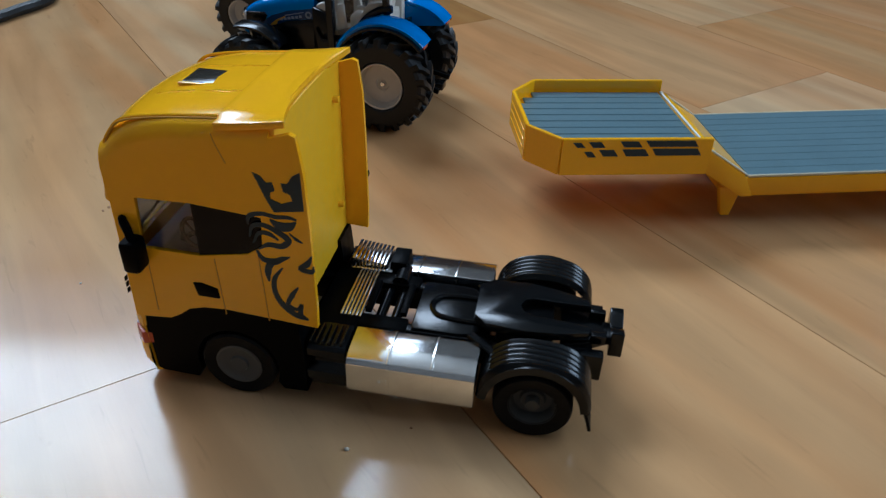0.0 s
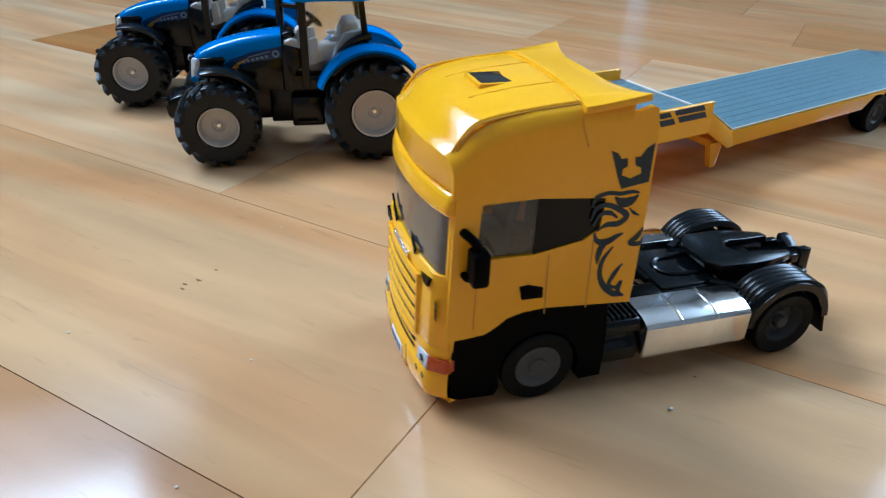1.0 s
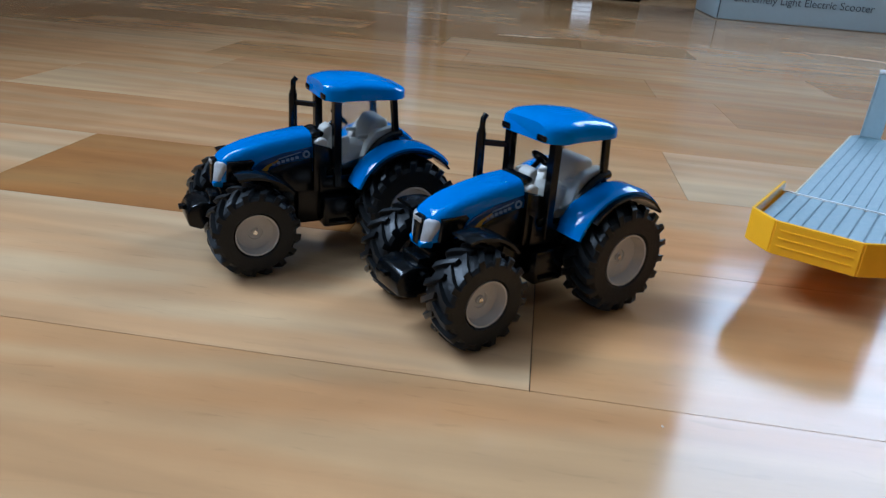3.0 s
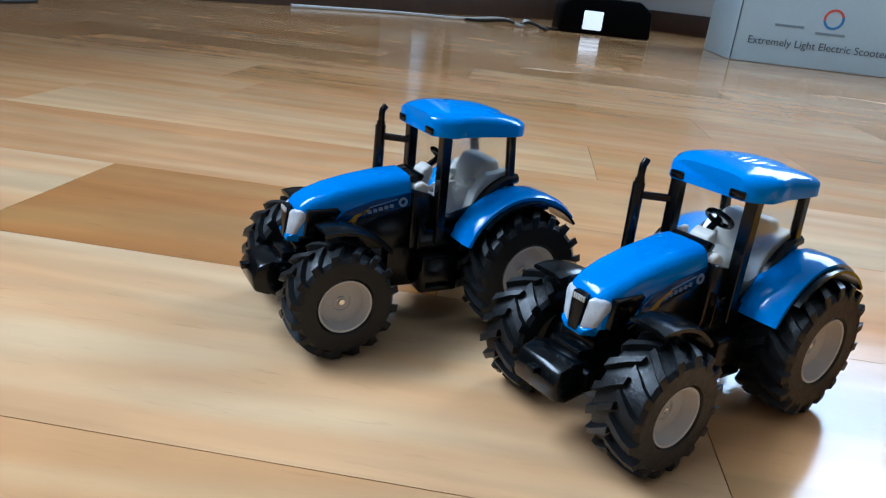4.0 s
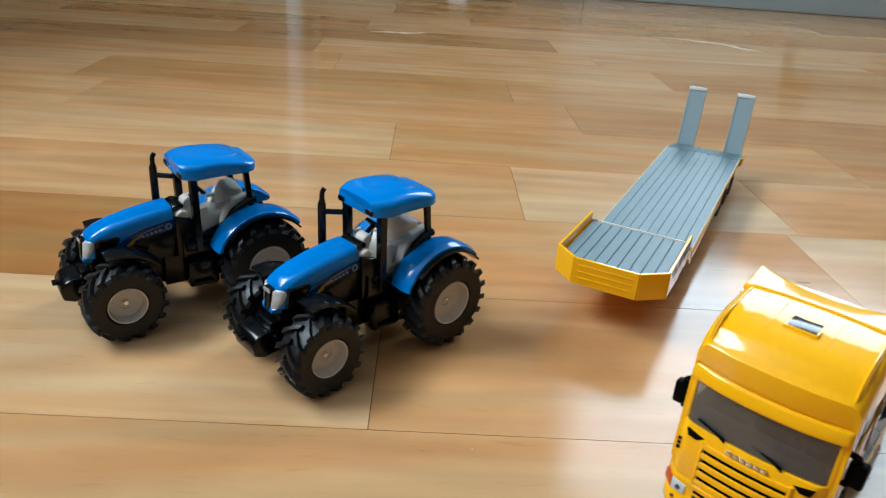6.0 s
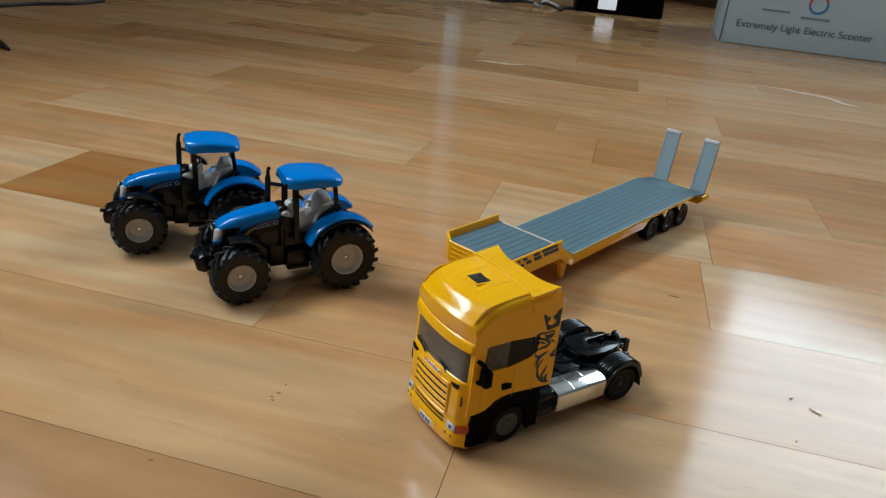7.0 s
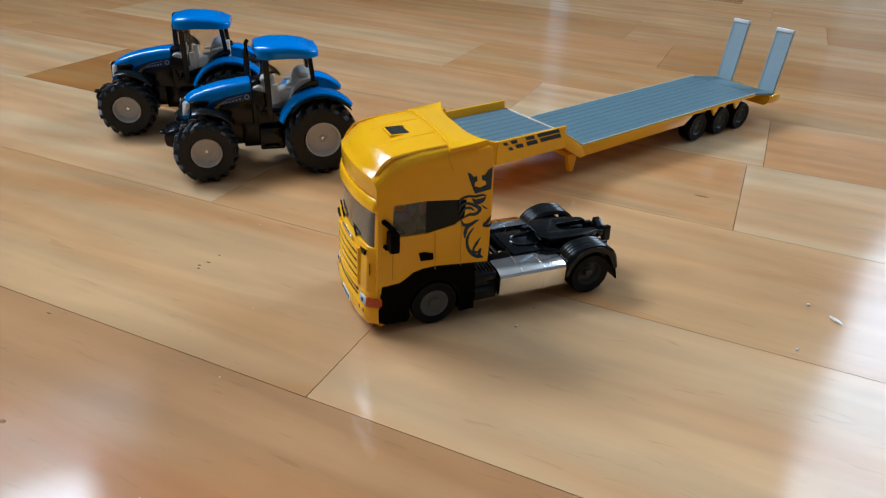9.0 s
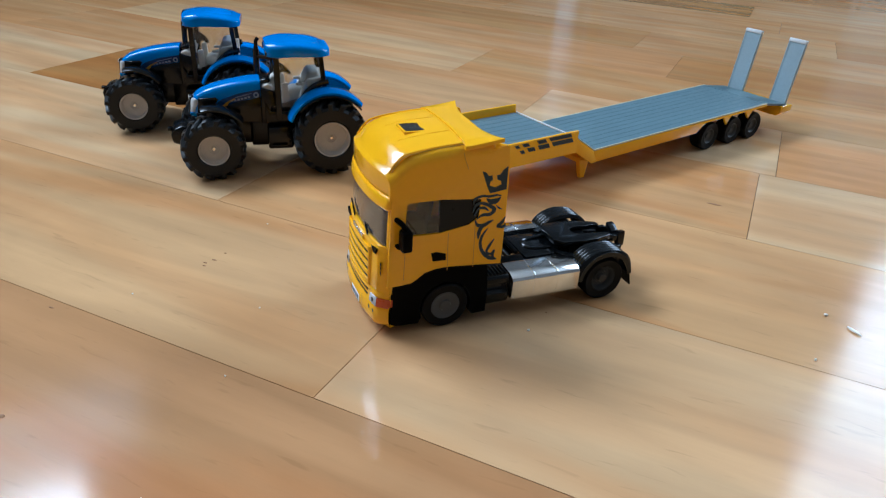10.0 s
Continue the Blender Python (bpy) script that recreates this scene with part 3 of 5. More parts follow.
    # rear wall, rear ribs, floor
    rear = part("rear_wall", box(-39.2, -38.0, -(YTH - 1.3), YTH - 1.3, 22.5, 70.6, 0.2), YELLOW_IN, tk, "plain yellow cab back wall")
    for s in (1, -1):
        for z in (34.0, 62.0):
            part("mould_pin", rod((-39.2, s * 15, z), (-40.6, s * 15, z), 0.8), YELLOW_IN, rear)
    part("cab_floor", box(-38, -4, -20, 20, 21.5, 23.0, 0.2), BLACK, tk, "black cab floor")
    # Black sheet added before the yellow back wall as the cab's inner shade.
    part("cab_shade_sheet", box(-37.9, -37.0, -20.4, 20.4, 23, 53, 0.2), BLACK, tk, "added black sheet that stands in for shade in the cab")
    # interior: dashboard, two seats, wheel
    part("dashboard", prism([(-4.5, 23), (-4.5, 37.0), (-9.0, 37.6), (-11.5, 34), (-12, 23)], -19, 19, bevel=0.6), GREY, tk, "dark grey moulded dashboard")
    for s in (1, -1):
        seat = part("seat", box(-27, -17, s * 11 - 5, s * 11 + 5, 23, 31, 1.0), RIM_DARK, tk)
        part("backrest", prism([(-25, 30), (-28, 30), (-30.5, 46), (-28.5, 46.5)], s * 11 - 4.6, s * 11 + 4.6, bevel=0.8), RIM_DARK, seat)
    sw = lathe([(3.4 + 0.5 * math.cos(a), 0.5 * math.sin(a)) for a in [2 * math.pi * k / 8 for k in range(9)]], (0, 0, 0), axis="z", n=24)
    rod((0, 0, 0), (0, 0, -4), 0.6, sw)
    bar((-3.4, 0, 0), (3.4, 0, 0), 0.8, 0.5, sw)
    sw.transform(Matrix.Translation((-13.5, 11, 38)) @ Matrix.Rotation(radians(-55), 4, "Y"))
    part("steering_wheel", sw, BLACK, tk)

    # windscreen and its surround
    ws = part("windscreen", swept(36.0, 51.2, -1.5, -2.2, 0.5, (-20.1, 20.1)), DUSTY, tk, "smoked windscreen with dusty glue marks")
    for s in (1, -1):
        bm = loft([[(front_x(19.6) - 1.3, s * 19.5, 35.0), (front_x(20.4) - 0.5, s * 20.7, 35.0), (-3.5, s * 21.7, 36.5), (-6.6, s * 21.7, 38.0), (-6.6, s * 20.3, 38.0), (front_x(18) - 4.4, s * 19.2, 35)],
                   [(front_x(19.4) - 2.0, s * 19.4, 51.5), (front_x(20.2) - 1.1, s * 20.5, 51.5), (-4.4, s * 21.7, 51.8), (-7.4, s * 21.7, 52.0), (-7.4, s * 20.3, 52.0), (front_x(18) - 5.0, s * 19.2, 51.5)]])
        part("pillar", softened(bm, 0.3), YELLOW, tk)
        w = bmesh.new()
        bar((front_x(2) - 1.0, 1.0 + 8.0 * s, 36.6), (front_x(11) - 1.6, s * 8.0 - 8.0, 38.6), 0.5, 0.7, w, 0.1)
        bar((front_x(2) - 0.9, 1.0 + 8.0 * s, 35.8), (front_x(2) - 1.2, s * 8.0 - 3.0, 38.0), 0.4, 0.5, w, 0.1)
        part("wiper", w, BLACK, ws, "thin black wiper")
    # front panel under the screen, grille, lower grille, bumper
    fp = part("front_panel", softened(swept(17.8, 36.0, 0.0, -0.6, 2.4, (-20.9, 20.9)), 0.5), YELLOW, tk, "yellow front panel with slatted grille")
    for k in range(4):
        z = 19.9 + 3.25 * k
        part("grille_slot", swept(z, z + 0.95, 0.12, 0.1, 0.5, (-11.6, 11.6)), BLACK, fp, "thin black grille slot")
    for k in range(5):
        z = 17.75 + 3.25 * k
        part("grille_slat", softened(swept(z, z + 2.05, 0.5, 0.45, 0.9, (-12.2, 12.2)), 0.35, 3), YELLOW, fp)
    for s in (1, -1):
        part("grille_edge", softened(loft([[(front_x(12.6) + d, s * y, z) for d, y in ((-0.5, 11.9), (0.55, 12.0), (0.55, 12.7), (-0.5, 13.3))] for z in (17.6, 33.0)]), 0.2), YELLOW, fp)
    bm = bmesh.new()
    for k in range(6):
        y = -4.9 + k * 1.96
        box(front_x(y) - 0.5, front_x(y) + 0.3, y - 0.75, y + 0.75, 33.2, 34.6, 0.15, bm)
    part("name_bar", bm, CHROME, fp, "row of small silver bars on the front")
    for s in (1, -1):
        part("corner_vent", prism([(s * 12.4, 33.6), (s * 18.0, 34.6), (s * 17.2, 32.4), (s * 14.6, 32.0)], front_x(18) - 1.0, front_x(15.5) - 0.1, axis="x"), BLACK, fp, "small black corner vent")
        bm = bmesh.new()
        for k in range(3):
            box(0.2, front_x(19.4) + 0.1, s * 19.1, s * 20.3, 25.3 + 1.6 * k, 26.6 + 1.6 * k, 0.15, bm)
        part("side_vent", bm, BLACK, fp, "black upright slit beside the grille")
    bp = bmesh.new()
    n = 24
    rings = []
    for i in range(n + 1):
        t = -1 + 2 * i / n
        y = t * 21.6
        f = front_x(y) + 0.45
        k = 0.6 * abs(t) ** 6
        lip = 0.5 if abs(y) < 12.5 else 0.0
        rings.append([(f - 1.6 - k, y, 3.6 + k), (f - 0.5 - k, y, 4.0 + k), (f + 0.1, y, 5.0 + k), (f + 0.25, y, 7.0), (f + 0.25, y, 10.6), (f, y, 11.2), (f - 0.35, y, 11.8), (f - 0.45, y, 15.6), (f - 0.3 + lip, y, 16.2), (f - 0.35 + lip, y, 17.3), (f - 0.7, y, 17.9), (f - 0.9, y, 20.4), (f - 1.4, y, 21.0), (-2.6, y, 21.0), (-3.4, y, 3.6)])
    bumper = part("bumper", loft(rings, bp), YELLOW, tk, "yellow front bumper with lamps and lower slots", smooth=40)
    for k in range(2):
        part("lower_slot", swept(12.7 + 1.9 * k, 13.5 + 1.9 * k, 0.15, 0.12, 0.5, (-11.5, 11.5)), BLACK, bumper, "thin black lower slot")
    for y in (-7.6, 7.6):
        part("bumper_seam", box(front_x(y) + 0.3, front_x(y) + 0.76, y - 0.14, y + 0.14, 4.6, 11.0, 0.0), JOINT, bumper)
    plate = part("number_plate", box(FX - 0.2, FX + 0.85, -4.6, 4.6, 5.6, 8.6, 0.15), LIP, bumper, "white plate with dark bars")
    bm = bmesh.new()
    for y in (-3.2, -1.2, 1.0, 3.0):
        box(FX + 0.7, FX + 0.92, y - 0.75, y + 0.75, 6.2, 8.0, 0.05, bm)
    part("plate_bar", bm, PRINT, plate)
    for s in (1, -1):
        hl = part("headlamp", softened(loft([[(-0.4, s * 14.0, 12.0), (-0.4, s * 14.0, 15.0), (-2.2, s * 18.6, 15.4), (-2.2, s * 18.6, 11.7)], [(front_x(14) + 0.7, s * 14.0, 12.0), (front_x(14) + 0.4, s * 14.0, 15.2), (front_x(18.6) + 0.45, s * 18.6, 15.5), (front_x(18.6) + 0.8, s * 18.6, 11.6)]]), 0.25), LAMP, bumper, "clear headlamp")
        part("lamp_bulb", rod((0.6, s * 16.2, 13.5), (front_x(16.2) + 0.75, s * 16.2, 13.5), 0.8, n=14), RIM_DARK, hl)
        part("indicator", softened(loft([[(-2.2, s * 18.7, 11.6), (-2.2, s * 18.7, 15.2), (-5.0, s * 21.0, 15.2), (-5.0, s * 21.0, 12.0)], [(front_x(18.7) + 0.8, s * 18.7, 11.6), (front_x(18.7) + 0.5, s * 18.7, 15.4), (-1.9, s * 22.0, 15.4), (-1.9, s * 22.0, 12.0)]]), 0.25), ORANGE, bumper, "orange-red indicator lens")
        for yy in (14.0, 17.2):
            part("fog_lamp", rod((-2.5, s * yy, 9.4), (front_x(yy) + 0.78, s * yy, 9.4), 0.7), RIM_DARK, bumper)
        # mirrors
        mir = bmesh.new()
        box(-8.8, -5.0, s * 24.5 - 2.4, s * 24.5 + 2.4, 36.2, 43.8, 0.9, mir)
        tube(spline([(-7.0, s * 24.4, 43.2), (-6.0, s * 23.6, 45.4), (-4.6, s * 22.4, 46.6), (-4.2, s * 20.8, 46.8)], 4), 0.95, mir)
        tube([(-7.0, s * 24.0, 36.9), (-5.0, s * 23.0, 36.9), (-4.6, s * 20.8, 37.2)], 0.8, mir)
        part("mirror", mir, BLACK, tk, "black door mirror on two arms")

    # black lower body: wheel arches and steps
    for s in (1, -1):
        y0, y1 = s * 12.0, s * (YTH - 0.5)
        pts = [(-3.0, 20.9), (-3.8, 3.8), (-14.0, 3.4)]
        pts += [(-24.6 + 10.1 * math.cos(radians(a)), 9.0 + 10.3 * math.sin(radians(a))) for a in range(-20, 201, 20)]
        pts += [(-35.4, 3.6), (-41, 3.8), (-41, 14), (-40, 24.6), (-24, 26.2), (-16, 25.2), (-11, 21.6)]
        part("wheel_arch", prism(pts, y0, y1), BLACK, tk, "black moulded wheel arch and step", smooth=25)
        prof = [(s * 12, 6), (s * 20.2, 6), (s * 21.0, 7.4), (s * 21.2, 10.6), (s * 19.0, 11.8), (s * 18.8, 13.6), (s * 20.8, 14.6), (s * 20.6, 16.6), (s * 19.8, 17.6), (s * 12, 18.0)]
        step = part("side_step", prism(prof, -50.4, -41.2, axis="x", bevel=0.35), SATIN, tk, "black ledged box behind the step")
        for k in range(6):
            part("rib", box(-49.6 + 1.45 * k, -48.9 + 1.45 * k, s * 13, s * 19.6, 17.5, 18.5, 0.15), SATIN, step)
        # chrome tank with ridges
        prof = [(s * 12.0, 7.2), (s * (YTH + 0.4), 7.2), (s * (YTH + 0.9), 8.0), (s * (YTH + 0.9), 15.6), (s * (YTH + 0.2), 16.6), (s * 19.5, 17.6), (s * 12.0, 18.0)]
        tank = part("tank", prism(prof, -51.0, -80.2, axis="x", bevel=0.35), CHROME, tk, "chromed side tank with two straps")
        for x in (-60.5, -70.5):
            part("tank_strap", prism([(p[0] + s * 0.1 * (1 if abs(p[0]) > 13 else 0), p[1] + (0.16 if p[1] > 9 else -0.1)) for p in prof], x - 0.35, x + 0.35, axis="x", bevel=0.08), CHROME, tank)
    # chassis
    ch = bmesh.new()
    for s in (1, -1):
        box(-108, -6, s * 8.4 - 1.4, s * 8.4 + 1.4, 9.5, 16.6, 0.3, ch)
    for x in (-12, -40, -66, -80, -104):
        box(x - 1.5, x + 1.5, -8.4, 8.4, 10.5, 16.0, 0.3, ch)
    rod((-24.6, -15, 9.0), (-24.6, 15, 9.0), 1.6, ch)
    rod((-93.2, -15, 9.0), (-93.2, 15, 9.0), 2.0, ch)
    box(-97, -89, -5, 5, 6, 13, 2.0, ch)
    chassis = part("chassis", ch, SATIN, tk, "black ladder chassis")
    deck = part("deck_plate", box(-50.5, -40.0, -16, 16, 16.6, 17.6, 0.3), BLACK, chassis, "black moulded deck behind the cab")
    for s in (1, -1):
        part("deck_rail", box(-62, -50, s * 6.2, s * 11, 15.6, 17.4, 0.4), BLACK, chassis)
    for x in (-52, -60.5):
        part("deck_rib", box(x - 0.8, x + 0.8, -6, 6, 17.2, 18.6, 0.3), BLACK, chassis)
    for x in (-54.6, -58.4):
        part("cross_roll", rod((x, -6, 15.2), (x, 6, 15.2), 1.3, n=14), SATIN, chassis)
    part("air_tank", rod((-57, -13.5, 17.0), (-57, -7, 17.0), 2.2, n=16), SATIN, chassis)
    bay = [(-63, 9.4), (-63, -9.4)] + [(-74.0 - 8.0 * math.cos(radians(a)), 9.4 * math.sin(radians(a))) for a in range(-90, 91, 15)]
    part("deck_plate", prism(bay, 15.8, 17.4, axis="z", bevel=0.4), SATIN, chassis, "black round-ended plate before the coupling")
    part("deck_rib", tube(spline([(-80, 4.4, 17.5), (-74, 4.6, 17.5), (-68.5, 3.6, 17.5), (-66.6, 0, 17.5), (-68.5, -3.6, 17.5), (-74, -4.6, 17.5), (-80, -4.4, 17.5)], 5), 0.75), SATIN, chassis, "raised loop on the plate")
    tread = part("catwalk_plate", box(-54.0, -43.0, -20.0, -10.2, 16.9, 18.2, 0.2), CHROME, chassis, "silver ribbed catwalk plate")
    for k in range(9):
        part("rib", box(-44.2 - 1.05 * k, -43.4 - 1.05 * k, -19.5, -10.5, 18.1, 21.0 - 0.12 * k, 0.15), CHROME, tread)
    for k in range(6):
        part("rib", box(-46.5 - 0.9 * k, -45.9 - 0.9 * k, -9.8, 9, 17.4, 18.5, 0.1), CHROME, deck)
    part("side_box", box(-57.5, -53.0, -19.5, -12, 14, 20.0, 0.5), BLACK, chassis, "small black box beside the catwalk")
    # fifth wheel: a plate with a round jaw open to the rear
    half = [(-77.5, 5.6), (-80.5, 8.8), (-90, 9.4), (-97, 8.4), (-104, 6.4), (-104.8, 4.0), (-97, 3.2), (-91.0, 3.1), (-88.9, 2.2), (-88.0, 0.0)]
    fw = prism(half + [(x, -y) for x, y in half[-2::-1]], 19.0, 21.2, axis="z", bevel=0.3)
    for v in fw.verts:
        v.co.z -= 0.05 * max(0.0, -88.0 - v.co.x)
    wheel_plate = part("fifth_wheel", fw, SATIN, tk, "black coupling plate with open jaw", smooth=25)
    part("plate_seat", box(-96, -83, -9.0, 9.0, 14.8, 18.9, 0.6), BLACK, wheel_plate)
    for s in (1, -1):
        part("fender_strut", bar((-77, s * 9.0, 17.6), (-84.5, s * 15.0, 17.0), 2.2, 1.0), SATIN, chassis)
        # mudguard: a squared arch with ridges that follow it round
        rings = []
        for k in range(27):
            a = radians(6 + 168 * k / 26)
            c, sn = math.cos(a), math.sin(a)
            r = 12.5 / (abs(c) ** 2.5 + abs(sn) ** 2.5) ** 0.4
            outer = []
            for q in range(25):
                u = q / 24
                fall = 0.9 * max(0.0, abs(u - 0.5) * 2 - 0.86) / 0.14
                outer.append((r + 0.34 * abs(math.sin(math.pi * 6 * u)) - fall, s * (11.8 + 9.9 * u)))
            skin = outer + [(r - 1.2, s * 21.4), (r - 1.2, s * 12.0)]
            rings.append([(-93.2 + w * c, y, 9.0 + w * sn) for w, y in skin])
        f = part("mudguard", loft(rings), SATIN, tk, "black ridged rear mudguard", smooth=50)
        part("guard_lip", arc_sheet(-93.2, 9.0, 10.6, 12.5, 6, 174, s * 21.3, s * 21.9, n=26), SATIN, f)
        part("mud_flap", loft([[(-105.2, s * 12.5, 10.2), (-105.2, s * 21.4, 10.2), (-104.4, s * 21.4, 10.2), (-104.4, s * 12.5, 10.2)], [(-106.8, s * 12.8, 4.6), (-106.8, s * 21.2, 4.6), (-106.1, s * 21.2, 4.6), (-106.1, s * 12.8, 4.6)]]), BLACK, f)
    # rear coupling lugs
    tl = prism([(-98, -7.6), (-98, 7.6), (-104, 6.0), (-108, 3.4), (-110, 2.4), (-110, -2.4), (-108, -3.4), (-104, -6.0)], 14.6, 17.2, axis="z", bevel=0.5)
    prism([(-5.4, 13.6), (-5.0, 20.2), (-2.6, 19.8), (0, 18.2), (2.6, 19.8), (5.0, 20.2), (5.4, 13.6), (2.6, 14.2), (0, 15.6), (-2.6, 14.2)], -112.4, -109.2, axis="x", bevel=0.3, bm=tl)
    for s in (1, -1):
        box(-108.4, -104.6, s * 4.4 - 1.0, s * 4.4 + 1.0, 16.4, 19.0, 0.4, tl)
    part("tail_coupling", tl, SATIN, chassis, "black moulded tail end")
    # wheels
    front_tyre = rear_tyre = None
    for x, rear in ((-24.6, False), (-93.2, True)):
        for s in (1, -1):
            w = 9.6 if rear else 6.4
            yc = s * (YTH - 0.2 - w / 2 - (0.3 if rear else 0.2))
            wheel = new("wheel")
            wheel.parent = tk
            wheel.matrix_basis = pose(x * MM, yc * MM, 9.05 * MM)
            part("tyre", road_tyre(9.05, w, 5.2), ROADTYRE, wheel)
            if rear:
                rim = part("rim", lathe([(0, s * (w / 2 - 2.6)), (2.6, s * (w / 2 - 2.6)), (3.0, s * (w / 2 - 3.4)), (4.4, s * (w / 2 - 3.2)), (5.2, s * (w / 2 - 0.9)), (5.5, s * (w / 2 - 0.5)), (5.5, s * (w / 2 - 4))], (0, 0, 0), n=28), RIM_DARK, wheel, "dark grey deep rim")
                part("hub", lathe([(0, s * (w / 2 - 0.8)), (1.5, s * (w / 2 - 0.9)), (1.8, s * (w / 2 - 1.4)), (1.8, s * (w / 2 - 3))], (0, 0, 0), n=18), RIM_DARK, rim)
            else:
                rim = part("rim", lathe([(0, s * (w / 2 - 0.2)), (2.0, s * (w / 2 - 0.2)), (2.3, s * (w / 2 - 0.7)), (4.2, s * (w / 2 - 0.6)), (5.1, s * (w / 2 - 0.1)), (5.6, s * (w / 2 - 0.2)), (5.6, s * (w / 2 - 3))], (0, 0, 0), n=28), RIM_GREY, wheel, "grey rim with a flat hub")
    return tk


truck = build_truck()

# ---- low loader ----


def build_trailer():
    tr = thing("toy_low_loader", "yellow toy low loader trailer with grey deck and raised ramps", "toy trailer", 0.1193, 0.1209, 0, 185.0)
    H = 25.0
    # gooseneck: side walls with chamfered nose, floor of grey planking
    plan = [(-58, H), (-9.5, H), (-0.5, 14.5), (-0.5, -14.5), (-9.5, -H), (-58, -H)]
    def rail(a, b, z0, z1, t=1.4):
        return bar((a[0], a[1], (z0 + z1) / 2), (b[0], b[1], (z0 + z1) / 2), t, z1 - z0, None, 0.25)
    goose = part("gooseneck", prism([(-60, H - 1.2), (-9.2, H - 1.2), (-1.2, 14.2), (-1.2, -14.2), (-9.2, -(H - 1.2)), (-60, -(H - 1.2))], 20.4, 28.0, axis="z", bevel=0.3), YELLOW, tr, "yellow gooseneck with low side walls")
    for a, b in zip(plan, plan[1:]):
        part("side_rail", rail(a, b, 20.0, 32.6), YELLOW, goose)
    for z in (23.4, 26.4, 29.4):
        part("front_rib", box(-0.4, 0.5, -12.5, 12.5, z - 0.35, z + 0.35, 0.2), YELLOW, goose)
    part("deck_base", box(-56.5, -10.0, -23.4, 23.4, 27.8, 28.12, 0.05), DECK_DARK, goose, "dark joints between the deck planks")
    for k in range(9):
        y = -20.8 + k * 5.2
        xf = -2.6 if abs(y) < 13 else -2.6 - (abs(y) - 13) * 0.75
        part("plank", box(-56.5, xf, y - 2.45, y + 2.45, 27.6, 28.5, 0.25, segments=1), DECK, goose)
    # dark warning blocks on both outer walls
    for s in (1, -1):
        for x0, x1, z0, z1 in ((-52.5, -36.6, 29.9, 32.0), (-54.0, -39.0, 26.9, 29.3), (-34.4, -28.4, 29.8, 31.8), (-37.0, -29.4, 26.7, 29.1), (-22.6, -18.4, 29.7, 31.6), (-27.0, -22.0, 26.7, 28.9), (-16.2, -13.4, 29.7, 31.4), (-20.0, -17.2, 26.4, 28.3)):
            wb = prism([(x0 - 0.7, z0), (x1 - 0.9, z0), (x1 + 0.7, z1), (x0 + 0.9, z1)], s * (H + 0.68), s * (H + 0.84))
            part("warning_block", wb, DECAL, goose, "black warning block")
    # neck: slope from gooseneck down to the bed
    neck = [(-57.5, 20.4), (-57.5, 28.2), (-72.0, 18.8), (-76, 11.6), (-72, 11.4)]
    for s in (1, -1):
        part("neck_cheek", prism(neck, s * (H - 1.4), s * (H + 0.6), bevel=0.2), YELLOW, tr)
    for s in (1, -1):
        part("worn_edge", bar((-58.2, s * (H - 0.4), 28.2), (-72.6, s * (H - 0.4), 19.2), 1.6, 0.5), PALE, tr, "pale worn edge of the neck")
    part("neck_slope", prism([(-57.5, 27.0), (-57.5, 28.2), (-72.8, 19.0), (-72.8, 17.6)], -(H - 1.4), H - 1.4), YELLOW, tr, "pale yellow slope between neck and bed")

    # bed: it climbs gently from the neck to the axles
    def climbing(bm):
        for v in bm.verts:
            v.co.z += 0.027 * max(0.0, -73.0 - v.co.x)
        return bm
    bed = prism([(-72.5, 11.6), (-72.5, 17.6), (-238, 17.6), (-264, 12.4), (-264, 9.6), (-238, 14.4), (-172, 14.4), (-166, 11.6)], -(H - 10.2), H - 10.2, bevel=0.2)
    bed = part("bed_frame", climbing(bed), YELLOW, tr, "yellow bed frame with wheel cut-outs")
    for s in (1, -1):
        prof = [(-72, 18.1), (-72, 11.6), (-165, 11.6), (-173, 17.0), (-192, 17.0), (-196, 11.8), (-200, 17.0), (-216, 17.0), (-220, 12.0), (-224, 17.0), (-240, 17.0), (-240, 18.1)]
        part("bed_rail", climbing(prism(prof, s * (H - 1.2), s * (H + 0.3), bevel=0.15)), YELLOW, bed)
        part("worn_edge", climbing(bar((-73, s * (H - 0.35), 18.65), (-240, s * (H - 0.35), 18.65), 0.9, 0.9)), PALE, bed, "pale worn edge of the bed")
    part("deck_base", climbing(box(-238, -73.2, -24, 24, 17.5, 18.78, 0.1)), DECK_DARK, bed, "dark joints between the deck planks")
    part("worn_edge", box(-58.0, -57.2, -23.6, 23.6, 28.1, 28.75, 0.15), LIP, tr, "pale worn edge of the neck")
    for k in range(10):
        y = -21.96 + k * 4.88
        part("plank", climbing(box(-238, -73.2, y - 2.42, y + 2.42, 17.6, 19.0, 0.16, segments=1)), DECK, bed)
    for k in range(10):
        y = -21.96 + k * 4.88
        part("plank", climbing(prism([(-238.2, 17.6), (-238.2, 19.0), (-265.5, 14.6), (-265.5, 13.2)], y - 2.38, y + 2.38)), DECK, bed)
    part("tail_bar", prism([(-H - 0.6, 18.6), (-H - 0.6, 14.4), (-H + 2.5, 11.4), (H - 2.5, 11.4), (H + 0.6, 14.4), (H + 0.6, 18.6)], -272.5, -259.0, axis="x", bevel=0.6), YELLOW, bed, "yellow end bar with rounded ends")
    # support legs under the neck
    for s in (1, -1):
        part("support_leg", prism([(-66, 13), (-74, 13), (-72, 2.0), (-69, 2.0)], s * (H - 6), s * (H - 3.2), bevel=0.3), YELLOW, tr)
